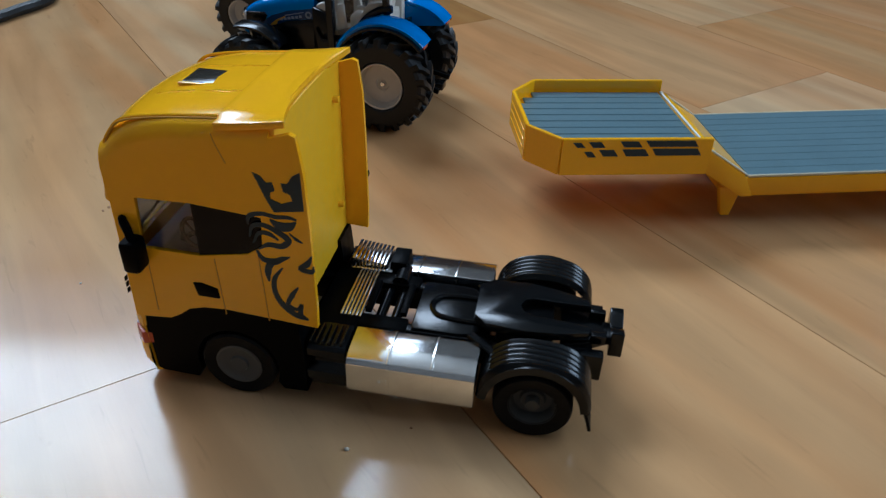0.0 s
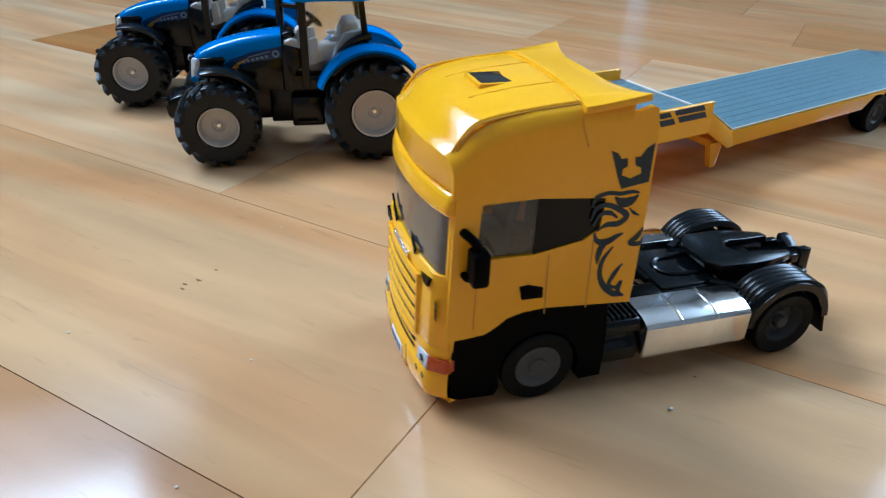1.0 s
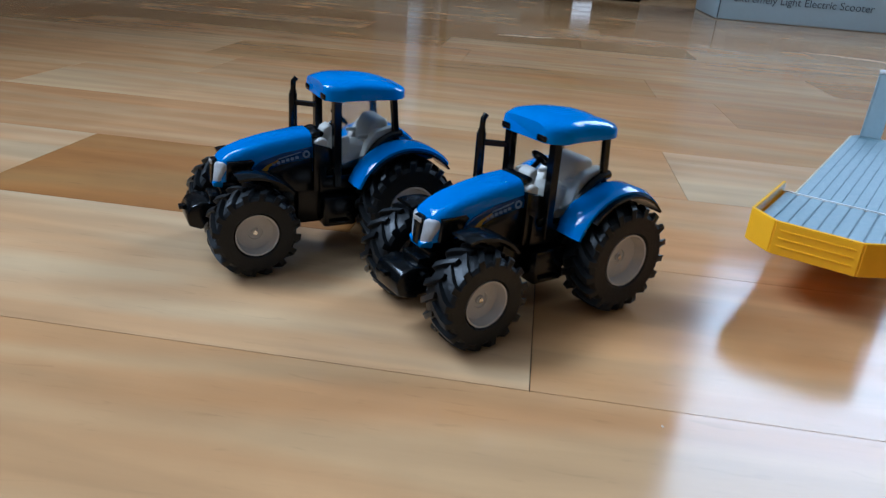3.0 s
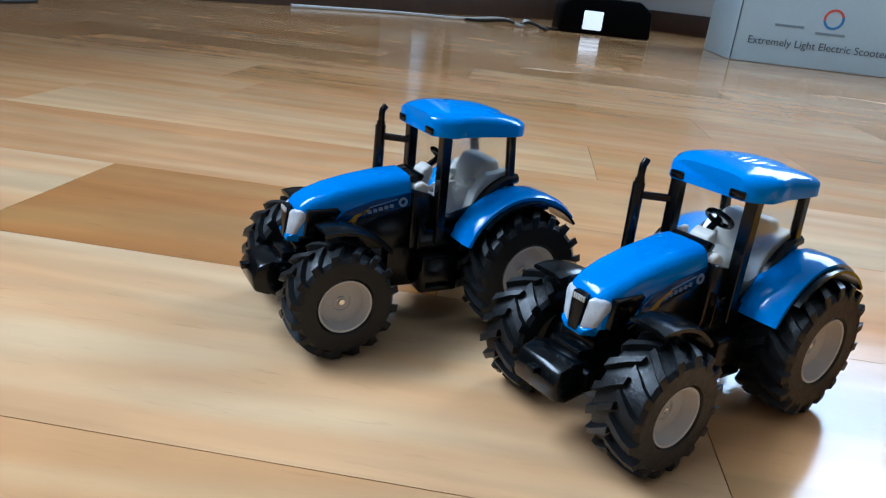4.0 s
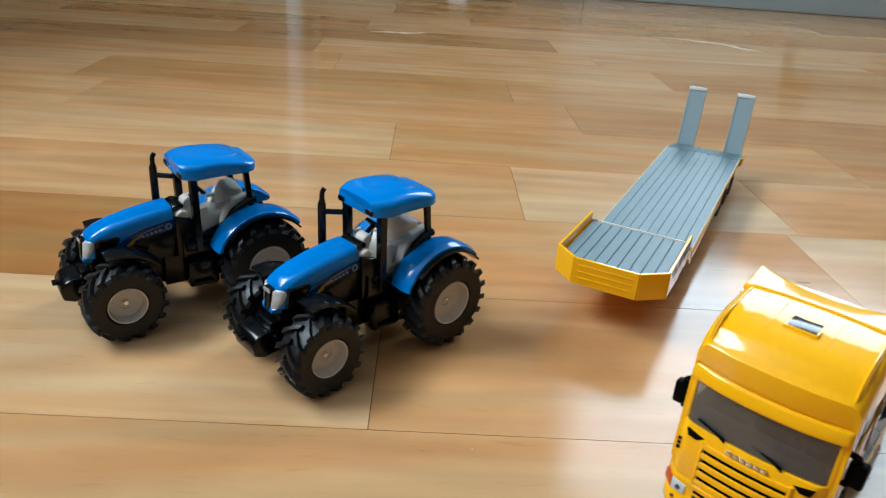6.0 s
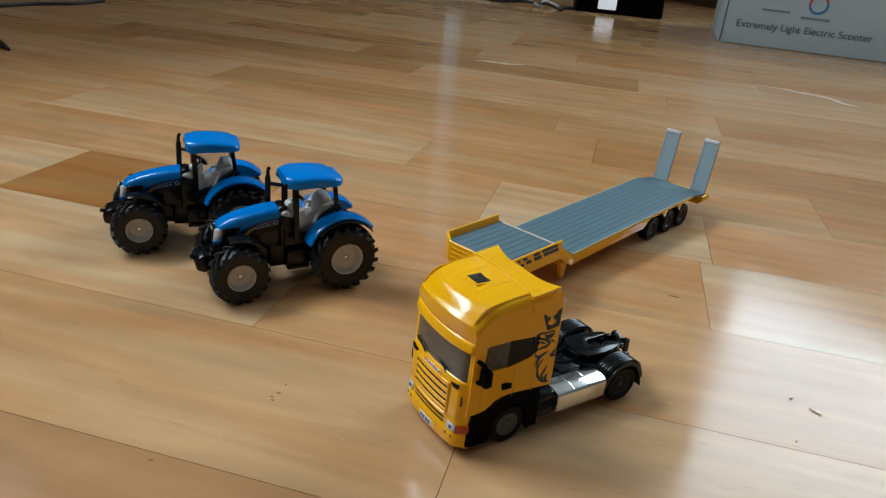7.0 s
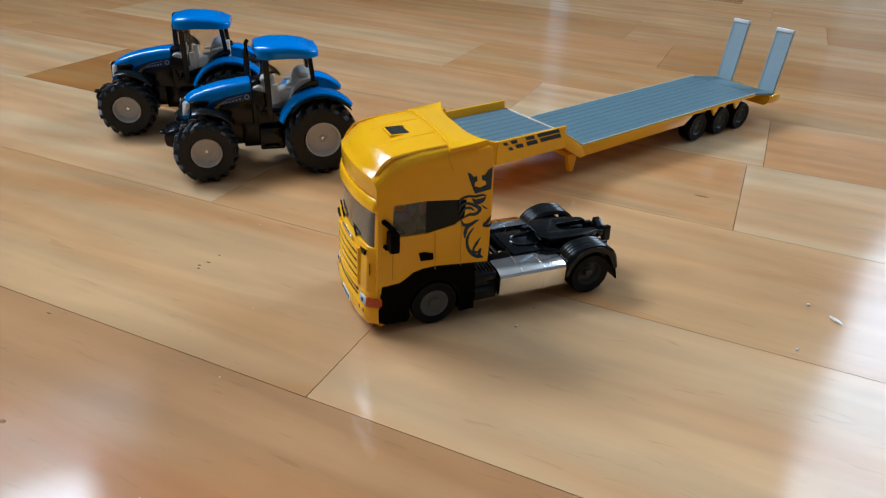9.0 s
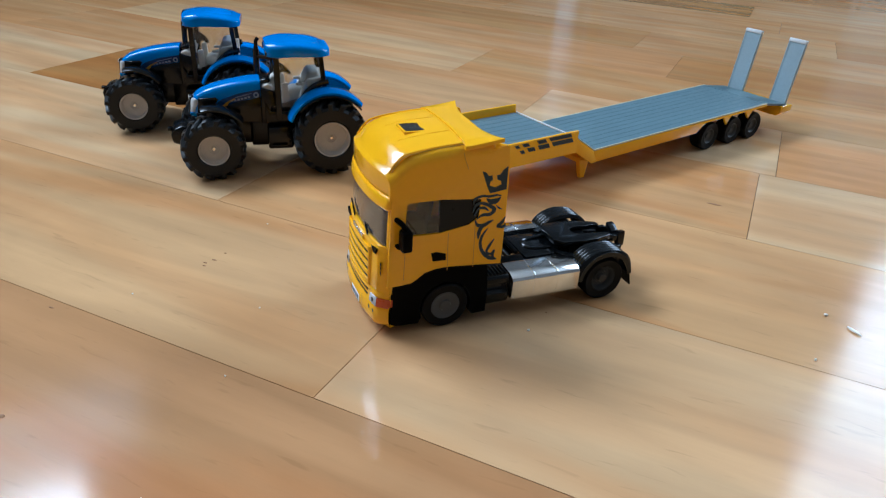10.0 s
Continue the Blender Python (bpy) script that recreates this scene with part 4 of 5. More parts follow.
    part("leg_beam", box(-73.5, -66.5, -(H - 4), H - 4, 11, 14, 0.4), YELLOW, tr)
    # ramps
    for y0 in (-23.0, 10.6):
        w, L = 12.2, 43.4
        teeth = [(0, -0.9)]
        for k in range(22):
            x = 0.4 + k * 2.0
            teeth += [(x, 0.75), (x + 1.0, 1.05)]
        teeth += [(L, 0.8), (L, -0.9)]
        lean = Matrix.Translation((-267.5, y0, 17.6)) @ Matrix.Rotation(radians(-(90 + 8)), 4, "Y")
        b = prism(teeth[::-1], 0.9, w - 0.9)
        box(0, L, 0, 1.0, -1.2, 1.3, 0.2, b)
        box(0, L, w - 1.0, w, -1.2, 1.3, 0.2, b)
        b.transform(lean)
        ramp = part("ramp", b, RAMP, tr, "silver-grey ribbed loading ramp standing up", smooth=20)
        part("ramp_lip", box(L - 1.6, L + 0.8, -0.15, w + 0.15, -1.5, 1.6, 0.4, m=lean), LIP, ramp, "white worn lip")
    # three axles
    for x in (-183, -208, -231):
        axle = part("axle", rod((x, -17, 9.0), (x, 17, 9.0), 1.2), BLACK, tr)
        for s in (1, -1):
            wheel = new("wheel")
            wheel.parent = tr
            wheel.matrix_basis = pose(x * MM, s * 19.6 * MM, 9.0 * MM)
            part("tyre", road_tyre(9.0, 8.8, 4.9), ROADTYRE, wheel)
            part("rim", lathe([(0, s * 3.0), (1.6, s * 3.0), (1.9, s * 2.2), (3.8, s * 2.4), (4.7, s * 3.9), (4.9, s * 3.9), (4.9, s * 0.5)], (0, 0, 0), n=24), RIM_DARK, wheel)
    return tr


trailer = build_trailer()

# ---- tractors ----


def hood_ring(x, half, top, low, shoulder=0.55, crown=0.8):
    """Half-round cross-section of the bonnet at x."""
    ring = []
    for k in range(15):
        a = math.pi * k / 14
        c, s = math.cos(a), math.sin(a)
        y = half * math.copysign(abs(c) ** shoulder, c) if abs(c) > 1e-6 else 0.0
        ring.append((x, y, low + (top - low) * s ** shoulder))
    return ring


def build_tractor():
    tt = thing("toy_tractor", "blue toy farm tractor with black chunky tyres on the floor", "toy tractor", 0.0166, 0.2071, 0, 165.7, "blue tractors")
    RF, RR, XR = 16.3, 19.8, -60.0
    # running gear
    b = bmesh.new()
    box(-70, -20, -7.5, 7.5, 11.5, 29, 0.8, b)
    box(-24, 8, -5.5, 5.5, 12.5, 27, 0.8, b)
    rod((0, -15, RF), (0, 15, RF), 2.6, b)
    rod((XR, -16, RR), (XR, 16, RR), 3.6, b)
    box(-4.5, 4.5, -9.5, 9.5, 9.5, 19.5, 1.2, b)
    for s in (1, -1):
        prism([(-5.0, 12.0), (-5.6, 20.5), (-2.0, 24.5), (3.0, 24.0), (5.4, 19.5), (4.6, 12.4)], s * 6.0, s * 13.4, bevel=0.8, bm=b)
        bar((-6.5, s * 4.0, 17.5), (-6.5, s * 13.0, 18.5), 1.6, 1.6, b)
    box(XR - 6, XR + 7, -9, 9, 13, 30, 1.5, b)
    gear = part("chassis", b, SATIN, tt, "black moulded engine and gearbox")
    for s in (1, -1):
        b = bmesh.new()
        box(-41, -28, s * 8, s * 15.5, 12.0, 24.0, 1.0, b)
        box(-38, -30, s * 14, s * 17.0, 13.6, 14.8, 0.3, b)
        part("step_tank", b, SATIN, gear, "black fuel tank with steps")
    # front weight and hitch
    b = bmesh.new()
    prism([(9, 14), (9, 22.5), (15, 23.5), (19.0, 22.2), (20.8, 18.8), (20.0, 14.6), (16, 13)], -7.2, 7.2, bevel=0.9, bm=b)
    box(6, 12, -5, 5, 17, 25, 0.6, b)
    box(20, 22.4, -1.4, 1.4, 19.4, 21.0, 0.3, b)
    rod((12, -9.4, 21), (12, 9.4, 21), 1.0, b)
    part("front_weight", b, SATIN, tt, "black front weight block")
    # bonnet
    st = ((-25.6, 8.6, 47.4, 33.0), (-20, 8.6, 46.9, 32.6), (-10, 8.3, 45.2, 32.0), (-2, 7.9, 43.2, 31.4), (3.4, 7.3, 41.2, 30.8), (6.2, 6.6, 39.6, 30.4), (7.6, 5.6, 38.4, 30.0), (8.3, 4.2, 36.6, 29.6))
    hood = part("bonnet", loft([hood_ring(*s, 0.42) for s in st]), BLUE, tt, "glossy blue bonnet sloping to the nose", smooth=50)
    grille = loft([[(8.2, -1.9, 38.0), (8.2, 1.9, 38.0), (8.2, 1.4, 28.4), (8.2, -1.4, 28.4)], [(10.0, -2.2, 37.6), (10.0, 2.2, 37.6), (10.7, 1.5, 28.6), (10.7, -1.5, 28.6)]])
    g = part("grille", softened(grille, 0.3), SATIN, hood, "black pointed nose grille")
    for k in range(6):
        part("grille_tooth", box(9.9, 10.4, -2.0 + k * 0.74, -1.6 + k * 0.74, 36.0, 37.4, 0.1), RIM, g)
    bm = loft([[(7.0, -6.0, 31.0), (7.0, 6.0, 31.0), (7.0, 5.0, 27.6), (7.0, -5.0, 27.6)], [(10.4, -4.2, 29.6), (10.4, 4.2, 29.6), (10.2, 2.6, 27.6), (10.2, -2.6, 27.6)]])
    part("chin", softened(bm, 0.5), BLUE, hood)
    for s in (1, -1):
        lamp = loft([[(6.0, s * 2.4, 37.6), (3.6, s * 6.0, 38.2), (3.2, s * 6.8, 36.0), (6.2, s * 4.9, 29.6), (7.4, s * 2.2, 28.4)],
                     [(9.6, s * 2.4, 37.2), (7.8, s * 5.9, 37.6), (7.0, s * 7.0, 35.8), (9.0, s * 5.2, 30.2), (10.5, s * 1.7, 28.8)]])
        part("headlamp", softened(lamp, 1.0, 3), LAMP, hood, "clear wedge-shaped headlamp")
        part("side_grille", prism([(5.6, 38.0), (-3.0, 38.6), (-4.2, 37.4), (-1.0, 32.4), (2.0, 31.0), (6.4, 30.6)], s * 5.0, s * 8.05, bevel=0.2), SATIN, hood, "black mesh panel beside the headlamp")
        # lower bonnet side, dark, with stripe
        part("side_skirt", prism([(-25.6, 38.4), (-13, 36.0), (-3.4, 32.2), (1, 30.2), (-4, 26), (-25.6, 25)], s * 6.0, s * 8.75, bevel=0.3), SATIN, hood, "black bonnet side")
        part("side_band", prism([(-25.5, 42.4), (-14, 40.4), (-6, 37.6), (-2.6, 35.2), (-3.4, 32.2), (-13, 36.0), (-25.5, 38.4)], s * 6.0, s * 8.66, bevel=0.2), NAVY, hood, "dark navy band along the bonnet side")
        d = bmesh.new()
        prism([(-4.6, 33.2), (-8.2, 36.2), (-12.5, 38.2), (-12.5, 37.6), (-9.0, 35.6), (-8.6, 34.4)], s * 8.5, s * 8.86, bm=d)
        part("swoosh", d, DECAL_GOLD, hood, "gold swoosh decal")
        d = bmesh.new()
        for k in range(6):
            box(-11.4 - k * 1.75, -10.2 - k * 1.75, s * 8.5, s * 8.86, 36.2 + 0.38 * k, 37.2 + 0.38 * k, 0, d)
        prism([(-12.5, 38.2), (-21.2, 40.4), (-21.2, 40.7), (-12.5, 38.6)], s * 8.5, s * 8.86, bm=d)
        lathe([(0.75, s * 8.5), (0.75, s * 8.86), (1.45, s * 8.86), (1.45, s * 8.5)], (-23.2, 0, 39.6), n=16, bm=d)
        part("side_lettering", d, DECAL_PALE, hood, "row of small pale bars and a pale emblem")
    # cab: floor, dash, seat, posts, roof
    part("cab_floor", prism([(-62, 29), (-62, 38), (-52, 34), (-48, 31.5), (-30, 31.5), (-27.5, 36), (-27.5, 25), (-44, 25)], -12.0, 12.0, bevel=0.4), SATIN, tt)
    inner = part("cab_tub", prism([(-58, 33), (-58, 43.0), (-52, 43), (-47.5, 36), (-46.5, 31.9), (-31, 31.9), (-31, 33)], -11.0, 11.0, bevel=0.5), CREAM, tt, "pale grey cab floor and wheel boxes")
    for s in (1, -1):
        part("door_trim", prism([(-36.8, 32), (-36.4, 45.6), (-39.4, 46.2), (-40.4, 36.6), (-45.0, 35.8), (-46.4, 32)], s * 8.6, s * 10.4, bevel=0.4), CREAM, inner)
        part("wheel_box", prism([(-43.5, 32), (-46.5, 42.0), (-50.0, 47.6), (-59.0, 49.0), (-59.0, 32)], s * 6.0, s * 10.6, bevel=0.8), CREAM, inner)
    part("console", prism([(-26.4, 32), (-26.4, 44.0), (-29.5, 45.4), (-32.0, 44.0), (-30.5, 32)], -8.6, 8.6, bevel=0.9, segments=3), CREAM, inner)
    part("wheel_column", prism([(-30.5, 40), (-31.5, 47.5), (-34.5, 49.2), (-35.6, 47.0), (-33.5, 40)], -3.2, 3.2, bevel=0.9, segments=3), CREAM, inner)
    part("dash_hood", prism([(-25.8, 44.4), (-25.8, 46.6), (-29, 47.6), (-31.5, 46.6), (-30, 44.4)], -6.0, 6.0, bevel=0.9), SATIN, inner)
    sw = lathe([(3.5 + 0.75 * math.cos(a), 0.75 * math.sin(a)) for a in [2 * math.pi * k / 8 for k in range(9)]], (0, 0, 0), axis="z", n=24)
    rod((0, 0, 0), (1.5, 0, -7), 1.0, sw)
    bar((-3.5, 0, 0), (3.5, 0, 0), 0.9, 0.5, sw)
    sw.transform(Matrix.Translation((-39.0, 0, 51.0)) @ Matrix.Rotation(radians(-42), 4, "Y"))
    part("steering_wheel", sw, SATIN, tt)
    seat = part("seat", prism([(-40, 34), (-40, 40.6), (-43, 42.0), (-52, 41.0), (-52, 34)], -5.6, 5.6, bevel=1.8, segments=3), CREAM, tt, "pale grey moulded seat")
    part("backrest", prism([(-47.6, 40), (-55.5, 40), (-57.0, 48), (-56.4, 51.6), (-50.6, 51.4), (-48.4, 47)], -7.4, 7.4, bevel=1.8, segments=3), CREAM, seat)
    for s in (1, -1):
        part("armrest", prism([(-44, 43.6), (-52, 43.4), (-52, 45.4), (-44, 45.2)], s * 5.4, s * 7.4, bevel=0.8), CREAM, seat)
        post = bmesh.new()
        bar((-34.4, s * 11.2, 27), (-33.8, s * 11.4, 61.4), 3.0, 3.4, post, up=(0, 1, 0))
        part("front_post", post, SATIN, tt)
        part("cowl_side", prism([(-25.6, 25), (-25.6, 43.6), (-32.6, 41.6), (-35.4, 34.0), (-37.0, 31), (-37.0, 25)], s * 7.5, s * 10.4, bevel=0.6), SATIN, tt)
        post = bmesh.new()
        bar((-58.4, s * 11.0, 44), (-56.4, s * 11.4, 61.0), 2.4, 2.4, post, up=(1, 0, 0))
        part("rear_post", post, SATIN, tt)
        # curved lower door frame that follows the wheel
        way = spline([(-60.5, s * 11.4, 46.5), (-55.5, s * 11.6, 45.6), (-50.0, s * 11.8, 42.0), (-46.2, s * 11.8, 36.5), (-45.0, s * 11.6, 31.5)], 5)
        part("door_frame", tube(way, 1.6), SATIN, tt)
        part("top_rail", bar((-32.0, s * 11.4, 60.6), (-56.6, s * 11.4, 60.6), 1.6, 1.4), SATIN, tt)
        pane = part("side_pane", prism([(-36.0, 34), (-33.4, 60), (-56.0, 60), (-58.0, 46), (-50.0, 42.5), (-46, 34)], s * 10.9, s * 11.2), SCUFFED, tt, "scuffed clear plastic side window", smooth=0)
        pane.visible_shadow = False
    part("cross_rail", bar((-32.0, -11, 60.6), (-32.0, 11, 60.6), 1.6, 1.4), SATIN, tt)
    part("rear_rail", bar((-56.4, -11, 60.6), (-56.4, 11, 60.6), 1.6, 1.4), SATIN, tt)
    # roof: a domed cap with drooping front corners
    n = 16
    rings = []
    for i in range(n + 1):
        u = i / n
        x = -29.2 - u * 32.2
        e = min(1.0, 4.5 * u, 5.5 * (1 - u)) if 0 < u < 1 else 0.0
        half = 10.8 + 4.3 * (max(e, 0.0)) ** 0.5 + (0.5 if 0.15 < u < 0.35 else 0)
        top = 64.2 + 3.1 * math.sin(math.pi * min(1, 0.12 + u * 0.95)) ** 0.6
        low = 60.0 + 0.4 * (1 if u > 0.2 else 0)
        ring = []
        for k in range(17):
            a = math.pi * k / 16
            c, s = math.cos(a), math.sin(a)
            y = half * (math.copysign(abs(c) ** 0.5, c) if abs(c) > 1e-6 else 0)
            ring.append((x, y, low + 1.2 + (top - low - 1.2) * s ** 0.5 if k not in (0, 16) else low))
        rings.append(ring)
    roof = part("roof", loft(rings), BLUE, tt, "glossy blue domed cab roof", smooth=50)
    rings = []
    for i in range(13):
        u = i / 12
        x = -34.0 - u * 22.5
        e = math.sin(math.pi * min(max(u, 0.03), 0.97)) ** 0.35
        rings.append([(x, 9.6 * e * c, 64.9 + (2.7 * s ** 0.4 + 0.05 * math.cos(c * 26.0) * s) * e) for c, s in ((1 - k / 28, math.sqrt(max(0.0, 1 - (1 - k / 28) ** 2))) for k in range(57))])
    part("roof_panel", loft(rings), BLUE, roof, smooth=50)
    for s in (1, -1):
        part("work_lamp", box(-30.4, -28.8, s * 9 - 2.2, s * 9 + 2.2, 60.2, 62.4, 0.5), SATIN, roof)
    # exhaust
    ex = bmesh.new()
    ey = -18.0
    rod((-25.6, ey + 0.8, 30), (-26.0, ey, 56.8), 1.7, ex, 16)
    rod((-26.0, ey, 56.8), (-26.1, ey, 58.0), 1.35, ex, 16)
    tube([(-26.1, ey, 56.4), (-26.1, ey, 60.0), (-26.3, ey, 61.6), (-27.4, ey, 63.0)], 1.05, ex, 12)
    bar((-26.0, ey + 0.4, 53.4), (-33.6, -11.6, 53.4), 1.5, 2.0, ex)
    bar((-25.6, ey + 0.8, 31), (-30.0, -9.0, 31), 2.0, 2.4, ex)
    part("exhaust", ex, SATIN, tt, "black upright exhaust with clamp")
    # mudguards
    for s in (1, -1):
        fd = arc_sheet(XR, RR + 1.6, 21.2, 22.2, 20, 138, s * 10.8, s * 22.6, n=26, crown=1.0)
        guard = part("rear_mudguard", fd, BLUE, tt, "glossy blue arched mudguard", smooth=50)
        part("guard_edge", arc_sheet(XR, RR + 1.6, 20.3, 21.1, 40, 140, s * 12, s * 24.6, n=24), SATIN, guard)
        part("guard_wall", prism([(XR + 21 * math.cos(radians(a)), RR + 1.6 + 21 * math.sin(radians(a))) for a in range(30, 139, 9)], s * 10.6, s * 11.6), BLUE, guard)
        part("tail_lamp", box(-76.4, -75.2, s * 15, s * 20, 34.6, 36.4, 0.3), ORANGE, guard, "small red tail lamp")
        part("front_mudguard", arc_sheet(0, RF, 18.9, 19.8, 76, 140, s * 11.5, s * 21.5, n=14, crown=0.7), SATIN, tt, "black front mudguard")
        part("guard_arm", bar((-3, s * 6, 27), (-3, s * 14, 34.4), 2.0, 2.0), SATIN, tt)
    # rear hitch
    b = bmesh.new()
    box(-80, -66, -3, 3, 12, 15, 0.5, b)
    for s in (1, -1):
        bar((-66, s * 7, 18), (-80, s * 9, 14), 1.8, 2.2, b)
    part("hitch", b, SATIN, tt, "black rear hitch arms")
    # wheels
    for x, r, w, rim, lugs, yo in ((0.0, RF, 14.0, 7.6, 16, 26.8), (XR, RR, 15.0, 9.3, 18, 27.2)):
        for s in (1, -1):
            yc = s * (yo - w / 2)
            wheel = new("wheel")
            wheel.parent = tt
            wheel.matrix_basis = pose(x * MM, yc * MM, r * MM, 0, 0 if s > 0 else 17)
            tyre = lugged_tyre(r, w, rim, lugs)
            if s < 0:
                tyre.transform(Matrix.Scale(-1, 4, (0, 1, 0)))
            part("tyre", tyre, RUBBER, wheel, smooth=30)
            h = s * w / 2
            disc = lathe([(0, h * 0.42), (1.3, h * 0.42), (1.5, h * 0.34), (2.5, h * 0.34), (2.7, h * 0.42), (rim * 0.84, h * 0.40), (rim * 0.90, h * 0.50), (rim * 0.95, h * 0.90), (rim * 1.02, h * 0.92), (rim * 1.02, h * 0.3)], (0, 0, 0), n=36)
            rm = part("rim", disc, RIM, wheel, "pale grey plastic rim disc")
            part("axle_pin", lathe([(0, h * 0.50), (0.8, h * 0.49), (1.0, h * 0.44), (1.0, h * 0.2)], (0, 0, 0), n=14), CHROME, rm)
    return tt


tractor = build_tractor()
tractor_far = copy_thing(tractor, pose(-0.0026, 0.2925, 0, 0, 0, 159.0))

# ---- clutter by the walls ----


def build_carton():
    ct = thing("cardboard_box", "large pale blue-grey printed cardboard box standing on the floor", "box", 1.51, 0.727, 0, -58)
    L, W, Hh = 1.12, 0.30, 0.46
    body = part("carton_body", box(0, L, 0, W, 0, Hh, 0.004), CARDBOARD, ct, unit=1.0)
    part("edge_tape", box(0.003, 0.0055, -0.0008, 0.0, 0.004, Hh - 0.004, 0), PRINT, body, "thin dark printed edge line", smooth=0, unit=1.0)
    words = bpy.data.curves.new("print_words", "FONT")
    words.body, words.size, words.extrude = "Extremely Light Electric Scooter", 0.0222, 0.0002
    words.materials.append(PRINT)
    ob = new("print_words", words)
    ob.parent = body
    ob.matrix_basis = Matrix.Translation((0.031, -0.0008, 0.040)) @ Matrix.Rotation(radians(90), 4, "X")
    for name, a0, a1, mat in (("red_arc", 20, 190, material("red_print", (0.62, 0.10, 0.07), 0.6)), ("blue_arc", 190, 380, material("blue_print", (0.06, 0.22, 0.50), 0.6))):
        rings = []
        for k in range(19):
            a = radians(a0 + (a1 - a0) * k / 18)
            rings.append([(0.195 + r * math.cos(a), y, 0.105 + r * math.sin(a)) for r, y in ((0.016, 0), (0.021, 0), (0.021, -0.0008), (0.016, -0.0008))])
        part(name, loft(rings), mat, body, unit=1.0)
    faint = material("faint_print", (0.22, 0.28, 0.32), 0.6)
    for x0, x1, z in ((0.08, 0.14, 0.080), (0.165, 0.225, 0.072)):
        part("small_print", box(x0, x1, -0.0008, 0, z, z + 0.005, 0), faint, body, "faint small print line", smooth=0, unit=1.0)
    # dark drawing: folded frame with a fork and deck
    bm = bmesh.new()
    prism([(0.50, 0.09), (0.52, 0.085), (0.53, 0.13), (0.56, 0.135), (0.99, 0.115), (1.0, 0.14), (0.60, 0.165), (0.57, 0.24), (0.52, 0.25), (0.51, 0.16), (0.50, 0.13)], -0.0008, 0, bm=bm)
    box(0.70, 0.78, -0.0008, 0, 0.095, 0.118, 0, bm)
    part("drawing", bm, material("dark_drawing", (0.035, 0.045, 0.05), 0.6), body, "dark printed drawing of a folded frame", smooth=0, unit=1.0)
    return ct


carton = build_carton()


def build_device():
    d = thing("black_device", "low black plastic device with a small lit display", "device", 1.66, 1.12, 0, -48)
    body = part("device_body", prism([(-0.125, 0.0), (0.125, 0.0), (0.12, 0.07), (0.085, 0.095), (-0.085, 0.095), (-0.12, 0.07)], 0, 0.12, bevel=0.008), BLACK, d, unit=1.0)
    part("display", box(-0.062, -0.010, -0.003, 0.002, 0.012, 0.060, 0.003), GLOW, body, "white lit display", unit=1.0)
    return d


device = build_device()


def cable(name, label, way, r, mat, lift=0.0):
    t = new(name)
    tagged(t, label, "cable")
    part("cable_run", tube(spline([(x, y, r + z + lift) for x, y, z in way], 8), r, n=8), mat, t, unit=1.0)
    return t


def plug(parent, at, turn, mat):
    b = box(-0.014, 0.014, -0.006, 0.006, 0.0, 0.011, 0.002)
    rod((0.013, 0, 0.0055), (0.022, 0, 0.0055), 0.0035, b)
    b.transform(Matrix.Translation(at) @ Matrix.Rotation(radians(turn), 4, "Z"))
    return part("plug", b, mat, parent, "moulded plug", unit=1.0)


cable("black_cable", "long black cable looped on the laminate floor", [(-0.25, 1.20, 0), (-0.02, 1.235, 0), (0.13, 1.29, 0), (0.20, 1.318, 0), (0.27, 1.325, 0), (0.335, 1.365, 0), (0.32, 1.42, 0), (0.215, 1.40, 0), (0.08, 1.40, 0.004), (-0.2, 1.42, 0)], 0.0032, CABLE_B)
cable("black_cable", "black cable lying across the floor strips", [(-0.45, 0.60, 0), (-0.26, 0.40, 0), (-0.165, 0.352, 0), (-0.146, 0.338, 0), (-0.150, 0.31, 0), (-0.175, 0.27, 0), (-0.30, 0.20, 0), (-0.5, 0.18, 0)], 0.0032, CABLE_B)
c = cable("white_cable", "thick pale grey cable curled on the floor", [(0.17, 1.54, 0), (0.145, 1.44, 0.006), (0.120, 1.34, 0.010), (0.085, 1.22, 0.008), (0.03, 1.13, 0.004), (-0.08, 1.09, 0)], 0.0050, CABLE_W)
plug(c, (0.175, 1.555, 0.0), 75, CABLE_W)
cable("white_cable", "short pale grey cable bent over a black one", [(0.02, 1.24, 0), (0.075, 1.205, 0.010), (0.092, 1.155, 0.012), (0.080, 1.09, 0.008), (0.03, 1.0, 0.002), (-0.07, 0.93, 0)], 0.0050, CABLE_W)
cable("black_cable", "thin black lead with a pointed end", [(-0.05, 1.30, 0), (0.06, 1.24, 0.022), (0.078, 1.16, 0.026), (0.072, 1.05, 0.008), (0.069, 0.918, 0)], 0.0022, CABLE_B)
cable("black_cable", "thin black lead lying beside the pale cables", [(-0.05, 1.12, 0), (0.04, 1.12, 0.012), (0.068, 1.06, 0.010), (0.064, 0.985, 0), (0.069, 0.920, 0)], 0.0020, CABLE_B)
cable("black_cable", "black lead curled by the pale cables", [(-0.2, 0.90, 0), (-0.03, 0.925, 0), (0.02, 0.945, 0), (0.045, 0.965, 0), (0.062, 0.985, 0.005)], 0.0024, CABLE_B)
cable("black_cable", "tangled black lead beside the black device", [(1.62, 1.20, 0), (1.55, 1.235, 0), (1.50, 1.20, 0), (1.475, 1.235, 0.012), (1.52, 1.30, 0), (1.46, 1.30, 0.01), (1.44, 1.38, 0), (1.40, 1.50, 0)], 0.0040, CABLE_B)
